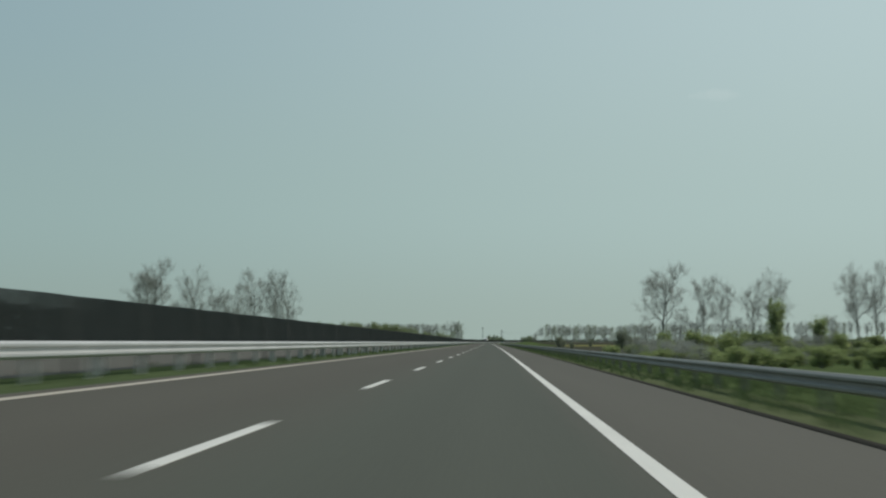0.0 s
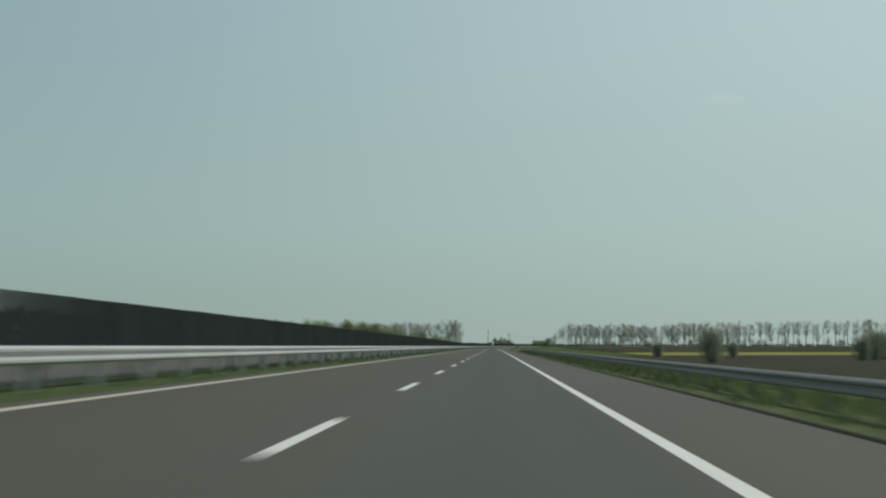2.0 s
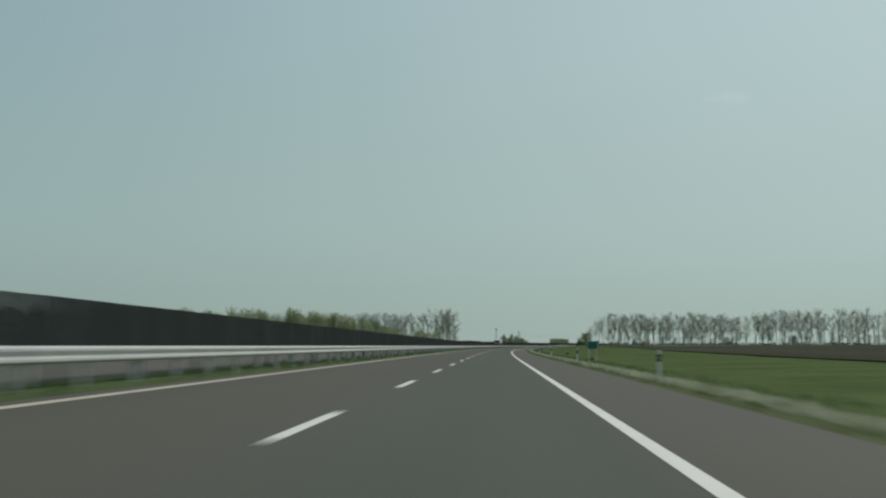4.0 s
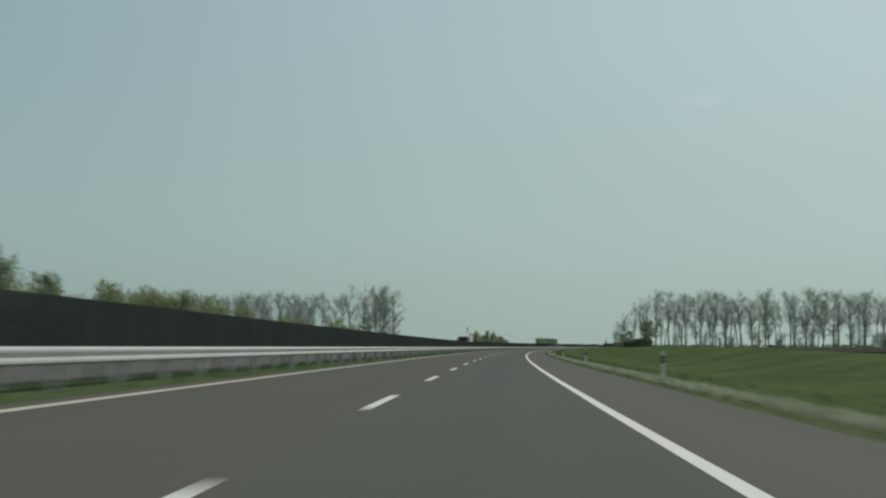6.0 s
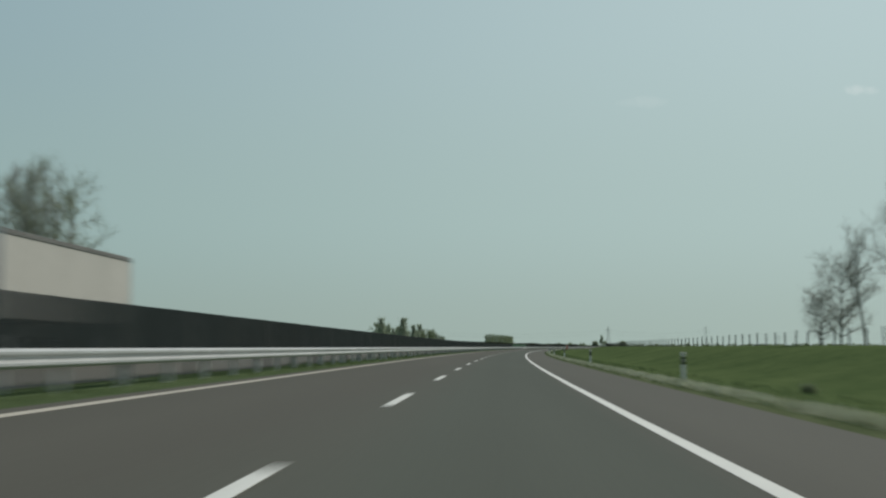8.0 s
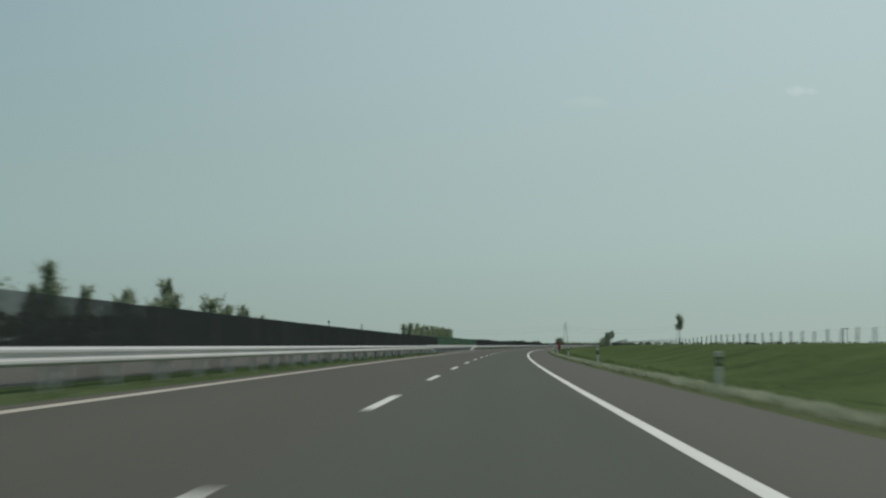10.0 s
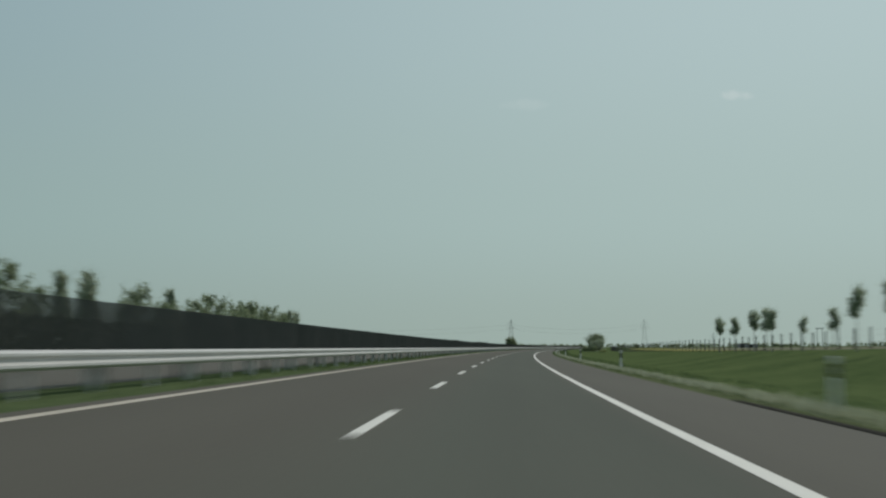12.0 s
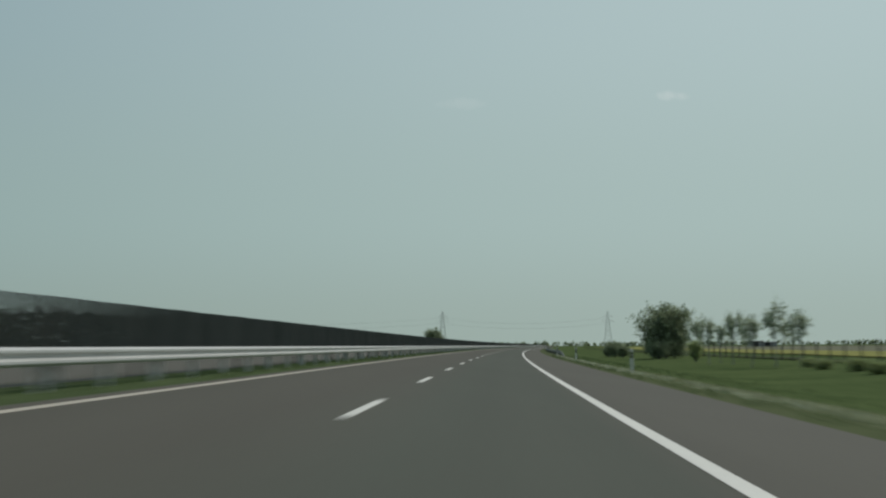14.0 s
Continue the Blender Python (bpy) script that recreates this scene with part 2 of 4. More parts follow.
DARK_GLASS = material("dark_glass", (0.02, 0.024, 0.028), None, 3, 0.6, 0.08)
RUBBER = material("rubber", (0.02, 0.02, 0.02), None, 10, 2.0, 0.9)
ROOF = material("grey_roof", (0.20, 0.20, 0.20), (0.15, 0.15, 0.15), 2, 0.3, 0.8)
PLASTER = material("grey_plaster", (0.30, 0.30, 0.30), (0.24, 0.24, 0.24), 2, 0.3, 0.9)
# darker copy of the rail steel: the shade on the right rail's face
SHADED_STEEL = material("shaded_steel", (0.28, 0.28, 0.255), (0.20, 0.20, 0.18), 14, 0.8, 0.6, 0.0, 0.15)
DARK_PANEL = material("dark_panel", (0.118, 0.119, 0.107), (0.078, 0.079, 0.071), 9, 0.7, 0.8, 0.2, streak=(1, 1, 0.3), shine=0.2)

# ---- mesh helpers: lengths in true metres ----
def mesh_object(name, verts, faces, mats, parent=None, label="", smooth=False, face_mat=None, scaled=False):
    me = bpy.data.meshes.new(name)
    k = 1.0 if scaled else SC
    me.from_pydata([(v[0] * k, v[1] * k, v[2] * k) for v in verts], [], faces)
    for m in (mats if isinstance(mats, (list, tuple)) else [mats]):
        me.materials.append(m)
    if face_mat:
        me.polygons.foreach_set("material_index", face_mat)
    if smooth:
        me.polygons.foreach_set("use_smooth", [True] * len(me.polygons))
    me.update()
    ob = new(name, me)
    if parent:
        ob.parent = parent
    if label:
        ob["label"] = label
    return ob


def part(name, bm, mat, parent=None, label="", smooth=False):
    """Links a bmesh, in true metres, as one mesh object under its parent."""
    bmesh.ops.scale(bm, vec=(SC, SC, SC), verts=bm.verts)
    me = bpy.data.meshes.new(name)
    bm.to_mesh(me)
    bm.free()
    me.materials.append(mat)
    if smooth:
        me.polygons.foreach_set("use_smooth", [True] * len(me.polygons))
    ob = new(name, me)
    if parent:
        ob.parent = parent
    if label:
        ob["label"] = label
    return ob


def again(ob, place, heading=0.0, parent=None, size=1.0):
    """Another object on the same mesh."""
    other = ob.copy()
    scene.collection.objects.link(other)
    other.matrix_basis = Matrix.LocRotScale(place, Euler((0, 0, heading)), (size, size, size))
    if parent:
        other.parent = parent
    return other


def root(name, place=(0, 0, 0), heading=0.0):
    ob = new(name)
    ob.empty_display_size = 0.1
    ob.location = place
    ob.rotation_euler = (0, 0, heading)
    return ob


def box(bm, lo, hi, bevel=0.0):
    made = bmesh.ops.create_cube(bm, size=1.0)["verts"]
    for v in made:
        v.co = Vector([lo[i] + (v.co[i] + 0.5) * (hi[i] - lo[i]) for i in range(3)])
    if bevel:
        edges = list({e for v in made for e in v.link_edges})
        bmesh.ops.bevel(bm, geom=edges, offset=bevel, segments=1, affect="EDGES")


def rod(bm, a, b, r0, r1=None, sides=8):
    a, b = Vector(a), Vector(b)
    r1 = r0 if r1 is None else r1
    made = bmesh.ops.create_cone(bm, cap_ends=True, segments=sides, radius1=r0, radius2=r1, depth=(b - a).length)["verts"]
    m = Matrix.Translation((a + b) / 2) @ (b - a).to_track_quat("Z", "Y").to_matrix().to_4x4()
    bmesh.ops.transform(bm, matrix=m, verts=made)


def strip(name, profile, s0, s1, step, mat, parent=None, label="", closed=False, smooth=False, height=None, origin=None):
    """A ribbon along the road with the cross-section profile, points of (d, z above the road's plane or by height(s, d))."""
    n = max(1, round((s1 - s0) / step))
    base = origin or Vector((0, 0, 0))
    verts, faces, k = [], [], len(profile)
    for i in range(n + 1):
        s = s0 + (s1 - s0) * i / n
        for d, z in profile:
            up = height(s, d) + z if height else z - FALL * d
            verts.append(on_road(s, d, up) - base)
    wrap = k if closed else k - 1
    for i in range(n):
        for j in range(wrap):
            a, b = i * k + j, i * k + (j + 1) % k
            faces.append((a, b, b + k, a + k))
    if closed:
        faces.append(tuple(range(k))[::-1])
        faces.append(tuple(range(n * k, n * k + k)))
    ob = mesh_object(name, verts, faces, mat, parent, label, smooth, scaled=True)
    if origin is not None and not parent:
        ob.location = origin
    return ob


def smoothstep(a, b, x):
    k = min(1.0, max(0.0, (x - a) / (b - a)))
    return k * k * (3 - 2 * k)


BANK_S = [-200, 590, 660, 760, 860, 960, 1060, 1800, 1860, 1905, 1980, 2062, 2140, 2224, 2600]
BANK_Z = [-0.9, -0.9, -0.6, -0.4, -0.15, 0.4, 0.95, 0.95, 0.88, 0.72, 0.3, 0.1, -0.2, -0.4, -0.6]


def land(s, d):
    """Height of the open ground beside the road."""
    bank = float(np.interp(s, BANK_S, BANK_Z))
    if d >= 6.5:
        edge = -FALL * 6.9
        if d < 13:
            berm = 0.05 * smoothstep(575, 650, s) * smoothstep(6.6, 7.3, d) * (1 - smoothstep(8.2, 10.0, d))
            return edge - 0.03 + berm - 0.35 * smoothstep(8.5, 13, d)
        low = edge - 0.38
        return low + (bank - low) * smoothstep(12.5, 22.5, d) - 0.5 * smoothstep(0.2, 0.9, bank) * smoothstep(22.5, 27, d) + 0.05 * noise.noise(Vector((s * 0.05, d * 0.1, 0)))
    if d > -19:
        return -FALL * d - 0.05
    return 0.77 - 1.3 * smoothstep(19, 30, -d)


# ---- ground and road ----
S_START, S_END = -300.0, 4200.0


def ground_sheet():
    ds = [-4500, -2000, -900, -400, -200, -120, -80, -60, -45, -36, -30, -27, -24, -21, -19, -18, -5.5, 6.85,
          7.3, 7.7, 8.3, 9.0, 10, 11.5, 13, 15, 17.5, 20, 23, 26, 29, 32, 36, 42, 55, 80, 130, 220, 400, 900, 2000, 4500]
    ss = [-1400, -800] + [S_START + 20 * i for i in range(226)] + [4600, 5200, 6500]
    verts, faces = [], []
    for s in ss:
        for d in ds:
            z = land(s, d)
            if -18.5 < d < 7.2:
                z = -FALL * d - 0.35
            verts.append(on_road(s, d, z))
    k = len(ds)
    for i in range(len(ss) - 1):
        for j in range(k - 1):
            a = i * k + j
            faces.append((a, a + 1, a + 1 + k, a + k))
    ob = mesh_object("ground", verts, faces, GRASS, scaled=True, smooth=True)
    return tagged(ob, "wide flat spring meadow of mown green grass", "ground", kind="structure")


ground_sheet()
ACROSS = [(-4.25, -0.3)] + [(-4.25 + (EDGE + 4.25) * i / 12, 0.0) for i in range(13)] + [(EDGE, -0.3)]
carriageway = strip("road", ACROSS, S_START, S_END, 20, ASPHALT)
lane = carriageway.data.attributes.new("lane", "FLOAT", "POINT")
count = len(carriageway.data.vertices) // len(ACROSS)
lane.data.foreach_set("value", [(d + 4.95) / 11.85 for d, z in ACROSS] * count)
tagged(carriageway, "smooth grey asphalt motorway carriageway", "road", kind="structure")
opposite = strip("road", [(-18.4, -0.3), (-18.4, 0.0), (-6.1, 0.0), (-6.1, -0.3)], S_START, S_END, 20, ASPHALT)
tagged(opposite, "opposite grey asphalt carriageway behind the median screen", "road", kind="structure")
CROSS_A, CROSS_B = 1655.0, 1751.0
for a, b in ((S_START, CROSS_A), (CROSS_B, S_END)):
    median = strip("verge", [(-6.09, 0.0), (-5.9, -0.03), (-5.45, -0.06), (-4.85, -0.05), (-4.5, -0.02), (-4.255, 0.0)], a, b, 20, MEDIAN_GRASS)
    tagged(median, "narrow rough grassy median under the guardrail", "verge", kind="structure")
crossing = strip("pavement", [(-6.1, 0.002), (-4.24, 0.002)], CROSS_A, CROSS_B, 20, OLD_ASPHALT)
tagged(crossing, "paved emergency crossing through the median", "pavement", kind="structure")
right_verge = strip("verge", [(EDGE, 0.0), (6.75, 0.02), (7.0, 0.025), (7.3, 0.02), (7.8, 0.01), (8.3, -0.03)], S_START, S_END, 10, DRY_GRASS, height=lambda s, d: -FALL * d if d < 6.7 else land(s, d) + 0.03)
tagged(right_verge, "pale dry weedy verge along the hard shoulder", "verge", kind="structure")

left_line = strip("edge_line", [(-3.9, 0.004), (-3.69, 0.004)], S_START, S_END, 20, WARM_PAINT)
tagged(left_line, "dusty cream painted edge line", "road marking", kind="structure")
right_line = strip("edge_line", [(3.63, 0.004), (3.83, 0.004)], S_START, S_END, 20, WHITE_PAINT)
tagged(right_line, "white painted edge line beside the hard shoulder", "road marking", kind="structure")

lane_marks = tagged(root("lane_marking"), "broken white lane marking on the asphalt", "road marking", kind="structure")
bm = bmesh.new()
box(bm, (-0.08, -3.0, 0.0), (0.08, 3.0, 0.006))
mark = part("dash", bm, WHITE_PAINT, lane_marks)
for k in range(-8, 221):
    s = 18.0 * k
    place, heading = on_road(s, 0, 0.002), -turn_at(s)
    if k == -8:
        mark.matrix_basis = Matrix.LocRotScale(place, Euler((0, 0, heading)), None)
    else:
        again(mark, place, heading)

# ---- median guardrail and screen wall, in lengths of 240 m ----
BEAM = [(0.0, 0.75), (0.03, 0.745), (0.085, 0.70), (0.085, 0.66), (0.02, 0.615), (0.02, 0.575), (0.085, 0.53),
        (0.085, 0.49), (0.03, 0.445), (0.0, 0.44), (0.012, 0.46), (0.06, 0.5), (0.06, 0.52), (0.0, 0.57), (0.0, 0.62),
        (0.06, 0.67), (0.06, 0.69), (0.012, 0.73)]


def guardrail(s0, s1, d, side, ground, label, pitch=4.0, group="guardrail lengths", steel=None, lift=0.0):
    """Steel W-beam on posts; side is +1 where the beam faces right."""
    mid = (s0 + s1) / 2
    origin = on_road(mid, d, ground(mid, d))
    rail = root("guardrail", origin)
    tagged(rail, label, "guardrail", group)
    n = max(1, round((s1 - s0) / 12))
    prof = [(d + side * (x + 0.08), z + lift) for x, z in BEAM]
    for i in range(n):
        a, b = s0 + (s1 - s0) * i / n, s0 + (s1 - s0) * (i + 1) / n
        strip("beam", prof, a, b - 0.01, 12, steel or STEEL, rail, closed=True, origin=origin, height=lambda s, x: ground(s, d))
    bm = bmesh.new()
    box(bm, (-0.05, -0.05, -0.35), (0.05, 0.05, 0.63), 0.008)
    box(bm, (0.04 * side - 0.02, -0.08, 0.44), (0.04 * side + 0.03, 0.08, 0.60), 0.005)
    post = part("post", bm, POST_STEEL if steel else STEEL, rail)
    count = int((s1 - s0) / pitch)
    for i in range(count):
        s = s0 + (i + 0.5) * pitch
        where = on_road(s, d, ground(s, d)) - origin
        if i == 0:
            post.matrix_basis = Matrix.LocRotScale(where, Euler((0, 0, -turn_at(s))), None)
        else:
            again(post, where, -turn_at(s))
    return rail


def plane_height(s, d):
    return -FALL * d


SCREEN_D = -5.62


def glare_screen(s0, s1, mat, label):
    """Upright louvre slats on two rails over the median barrier, too many to count."""
    mid = (s0 + s1) / 2
    origin = on_road(mid, SCREEN_D, -FALL * SCREEN_D)
    screen = root("glare_screen", origin)
    tagged(screen, label, "glare screen", "glare screen lengths")
    for z in (0.50,):
        strip("rail", [(SCREEN_D - 0.02, z), (SCREEN_D + 0.02, z), (SCREEN_D + 0.02, z + 0.05), (SCREEN_D - 0.02, z + 0.05)], s0, s1, 24, mat, screen,
              closed=True, origin=origin)
    verts, faces = [], []
    for i in range(int((s1 - s0) / 0.1)):
        s = s0 + 0.05 + 0.1 * i
        top = 1.54 + 0.012 * noise.noise(Vector((s * 0.4, 2.0, 0)))
        deep = (0.0143 - 0.0022 * smoothstep(1150, 1300, s) - 0.0004 * smoothstep(1700, 1800, s)) + 0.0042 * (2 * (i * 0.618034 % 1.0) - 1)
        at = len(verts)
        for z in (0.52, top):
            for da, db in ((-deep, -0.002), (deep, -0.002), (deep, 0.002), (-deep, 0.002)):
                verts.append(on_road(s + db, SCREEN_D + da, z - FALL * SCREEN_D) - origin)
        faces += [(at, at + 1, at + 5, at + 4), (at + 1, at + 2, at + 6, at + 5), (at + 2, at + 3, at + 7, at + 6), (at + 3, at, at + 4, at + 7), (at + 4, at + 5, at + 6, at + 7)]
    slats = mesh_object("slats", verts, faces, mat, screen, scaled=True)
    slats["kind"] = "stuff"
    bm = bmesh.new()
    box(bm, (-0.03, -0.03, 0.0), (0.03, 0.03, 1.5), 0.004)
    post = part("post", bm, mat, screen)
    for i in range(int((s1 - s0) / 6)):
        s = s0 + 6 * i + 3
        where = on_road(s, SCREEN_D, -FALL * SCREEN_D) - origin
        if i == 0:
            post.matrix_basis = Matrix.LocRotScale(where, Euler((0, 0, -turn_at(s))), None)
        else:
            again(post, where, -turn_at(s))
    return screen


def panel_fence(s0, s1):
    """Ribbed green sheet panels, one metre each, over the removable barrier."""
    mid = (s0 + s1) / 2
    origin = on_road(mid, SCREEN_D, -FALL * SCREEN_D)
    fence = tagged(root("panel_fence", origin), "green ribbed sheet metal panels over the crossing's barrier", "panel fence")
    pitch = 1.0
    outline = []
    for k in range(2):
        y = -0.49 + 0.49 * k
        outline += [(0.0, y), (0.0, y + 0.2), (0.055, y + 0.26), (0.055, y + 0.42)]
    outline.append((0.0, 0.49))
    verts = [(x + off, y, z) for z in (0.40, 1.66) for off in (0.0, -0.006) for x, y in outline]
    k = len(outline)
    faces = []
    for j in range(k - 1):
        faces += [(j, j + 1, 2 * k + j + 1, 2 * k + j), (k + j + 1, k + j, 3 * k + j, 3 * k + j + 1), (2 * k + j, 2 * k + j + 1, 3 * k + j + 1, 3 * k + j)]
    sheet = mesh_object("panel", verts, faces, GREEN_PANEL, fence)
    bm = bmesh.new()
    box(bm, (-0.06, -0.025, -0.05), (-0.01, 0.025, 1.62), 0.005)
    post = part("post", bm, GREEN_PANEL, fence)
    rng = random.Random(17)
    for i in range(int((s1 - s0) / pitch)):
        s = s0 + pitch * (i + 0.5)
        where = on_road(s, SCREEN_D, -FALL * SCREEN_D + rng.uniform(-0.012, 0.012)) - origin
        heading = -turn_at(s) + rng.uniform(-0.02, 0.02)
        stand = on_road(s + 0.5, SCREEN_D, -FALL * SCREEN_D) - origin
        if i == 0:
            sheet.matrix_basis = Matrix.LocRotScale(where, Euler((0, 0, heading)), None)
            post.matrix_basis = Matrix.LocRotScale(stand, Euler((0, 0, heading)), None)
        else:
            again(sheet, where, heading)
            if i % 2 == 0:
                again(post, stand, heading)
    return fence


def ramp_end(s, d, side, way, ground, label, steel=None, long=1.0):
    """The beam's end, that dives into the ground along the way +1 or -1."""
    origin = on_road(s, d, ground(s, d))
    end = root("guardrail_end", origin)
    tagged(end, label, "guardrail")
    rows = [(0, -0.05), (4, -0.1), (8, -0.27), (11, -0.48), (14, -0.72)]
    k = len(BEAM)
    verts, faces = [], []
    for run, drop in ((a * long, b) for a, b in rows):
        for x, z in BEAM:
            verts.append(on_road(s + way * run, d + side * (x + 0.08 - 0.012 * run / long), ground(s, d) + z + drop) - origin)
    for i in range(len(rows) - 1):
        for j in range(k):
            a, b = i * k + j, i * k + (j + 1) % k
            faces.append((a, b, b + k, a + k))
    mesh_object("beam", verts, faces, steel or STEEL, end, scaled=True)
    bm = bmesh.new()
    box(bm, (-0.05, -0.03, -0.35), (0.05, 0.03, 0.40), 0.008)
    post = part("post", bm, STEEL, end)
    post.location = on_road(s + way * 6, d, ground(s, d)) - origin
    return end


LEFT_D = -5.45
MEDIAN_LABEL = "galvanised steel guardrail on posts in the grassy median"
REAR_LABEL = "rear steel guardrail facing the opposite carriageway"
cuts = [-240.0 + 240 * k for k in range(8)] + [CROSS_A - 15]
for a, b in zip(cuts, cuts[1:]):
    guardrail(a, b, LEFT_D, 1, plane_height, MEDIAN_LABEL, 4.0, lift=-0.07)
ramp_end(CROSS_A - 15, LEFT_D, 1, 1, plane_height, "guardrail end diving into the asphalt at the crossing")
ramp_end(CROSS_B + 6, LEFT_D, 1, -1, plane_height, "guardrail end diving into the asphalt at the crossing", long=1.5)
cuts = [CROSS_B + 6] + [1920.0 + 240 * k for k in range(10)]
for a, b in zip(cuts, cuts[1:]):
    guardrail(a, b, LEFT_D, 1, plane_height, MEDIAN_LABEL, 4.0, lift=-0.07)
guardrail(CROSS_A - 15, CROSS_B + 6, -5.52, 1, plane_height, "removable steel guardrail across the emergency crossing", 3.0, "crossing rails", lift=-0.03)
cuts = [-240.0 + 240 * k for k in range(18)]
for a, b in zip(cuts, cuts[1:]):
    guardrail(a, b, -5.82, -1, plane_height, REAR_LABEL, 8.0, "rear guardrail lengths", lift=-0.07)
cuts = [-240.0 + 240 * k for k in range(8)] + [CROSS_A + 5]
for a, b in zip(cuts, cuts[1:]):
    glare_screen(a, b, DARK_PANEL, "dark slatted glare screen standing over the median barrier")
panel_fence(CROSS_A + 5, CROSS_B + 6)
cuts = [CROSS_B + 6] + [1920.0 + 240 * k for k in range(10)]
for a, b in zip(cuts, cuts[1:]):
    glare_screen(a, b, DARK_PANEL, "dark slatted glare screen standing over the median barrier")


def verge_height(s, d):
    return -FALL * 6.9 - 0.09


RIGHT_D = 7.95
RIGHT_LABEL = "steel guardrail beyond the hard shoulder, coloured darker for its shaded face"
for a, b in ((-240, 0), (0, 240), (240, 480), (480, 590), (1753, 1823), (2306, 2480), (2480, 2720), (2720, 2960)):
    guardrail(a, b, RIGHT_D, -1, verge_height, RIGHT_LABEL, 4.0, "outer guardrail lengths", SHADED_STEEL)
for s, way in ((590, 1), (1753, -1), (1823, 1), (2306, -1)):
    ramp_end(s, RIGHT_D, -1, way, verge_height, "guardrail end diving into the grass verge", SHADED_STEEL)
for a, b in ((-300, 600), (1745, 1850)):
    kerb = strip("kerb", [(EDGE - 0.05, -0.1), (EDGE - 0.05, 0.012), (EDGE - 0.01, 0.03), (EDGE + 0.1, 0.03), (EDGE + 0.16, 0.012), (EDGE + 0.16, -0.1)], a, b, 12, DARK_KERB, closed=True)
    tagged(kerb, "low dark asphalt kerb at the shoulder's edge", "kerb", kind="structure")

# ---- fields ----
def field(name, s0, s1, d0, d1, mat, label):
    n, k = max(2, int((s1 - s0) / 20)), 10
    verts, faces = [], []
    for i in range(n + 1):
        s = s0 + (s1 - s0) * i / n
        for j in range(k + 1):
            d = d0 + (d1 - d0) * (j / k) ** 1.6
            edge = 1.5 * noise.noise(Vector((s * 0.03, j * 3.1, d0))) if j in (0, k) else 0.0
            verts.append(on_road(s, d + edge, land(s, d) + 0.12))
    for i in range(n):
        for j in range(k):
            a = i * (k + 1) + j
            faces.append((a, a + 1, a + k + 2, a + k + 1))
    return tagged(mesh_object(name, verts, faces, mat, scaled=True, smooth=True), label, "field", kind="structure")


field("field", 178, 555, 15.5, 420, BROWN_FIELD, "bare brown ploughed field beyond the verge")
field("field", 560, 630, 30, 420, RAPE_FIELD, "strip of yellow flowering crop before the trees")
field("field", 635, 1240, 31, 420, BROWN_FIELD, "bare brown ploughed field before the windbreak")
field("field", 2020, 3000, 24.6, 26.2, BROWN_FIELD, "narrow strip of bare brown soil along the wire fence")
field("field", 2100, 3200, 36, 60, RAPE_FIELD, "yellow flowering crop field behind the wire fence")
field("field", 2100, 3200, 60.5, 400, PALE_FIELD, "far pale stubble field under the horizon")


# ---- trees and shrubs ----
def tube(verts, faces, a, b, r0, r1, sides=5):
    axis = (b - a).normalized()
    u = axis.orthogonal().normalized()
    v = axis.cross(u)
    at = len(verts)
    for c, r in ((a, r0), (b, r1)):
        for i in range(sides):
            w = 2 * math.pi * i / sides
            verts.append(c + u * (r * math.cos(w)) + v * (r * math.sin(w)))
    for i in range(sides):
        j = (i + 1) % sides
        faces.append((at + i, at + j, at + sides + j, at + sides + i))


def blade(verts, faces, a, way, length, width, rng):
    side = way.cross(Vector((rng.uniform(-1, 1), rng.uniform(-1, 1), rng.uniform(-1, 1)))).normalized() * width
    at = len(verts)
    b = a + way * length
    verts += [a - side * 0.5, a + side * 0.5, b + side * 0.5, b - side * 0.5]
    faces.append((at, at + 1, at + 2, at + 3))


def any_way(rng):
    while True:
        v = Vector((rng.uniform(-1, 1), rng.uniform(-1, 1), rng.uniform(-1, 1)))
        if 0.05 < v.length < 1:
            return v.normalized()


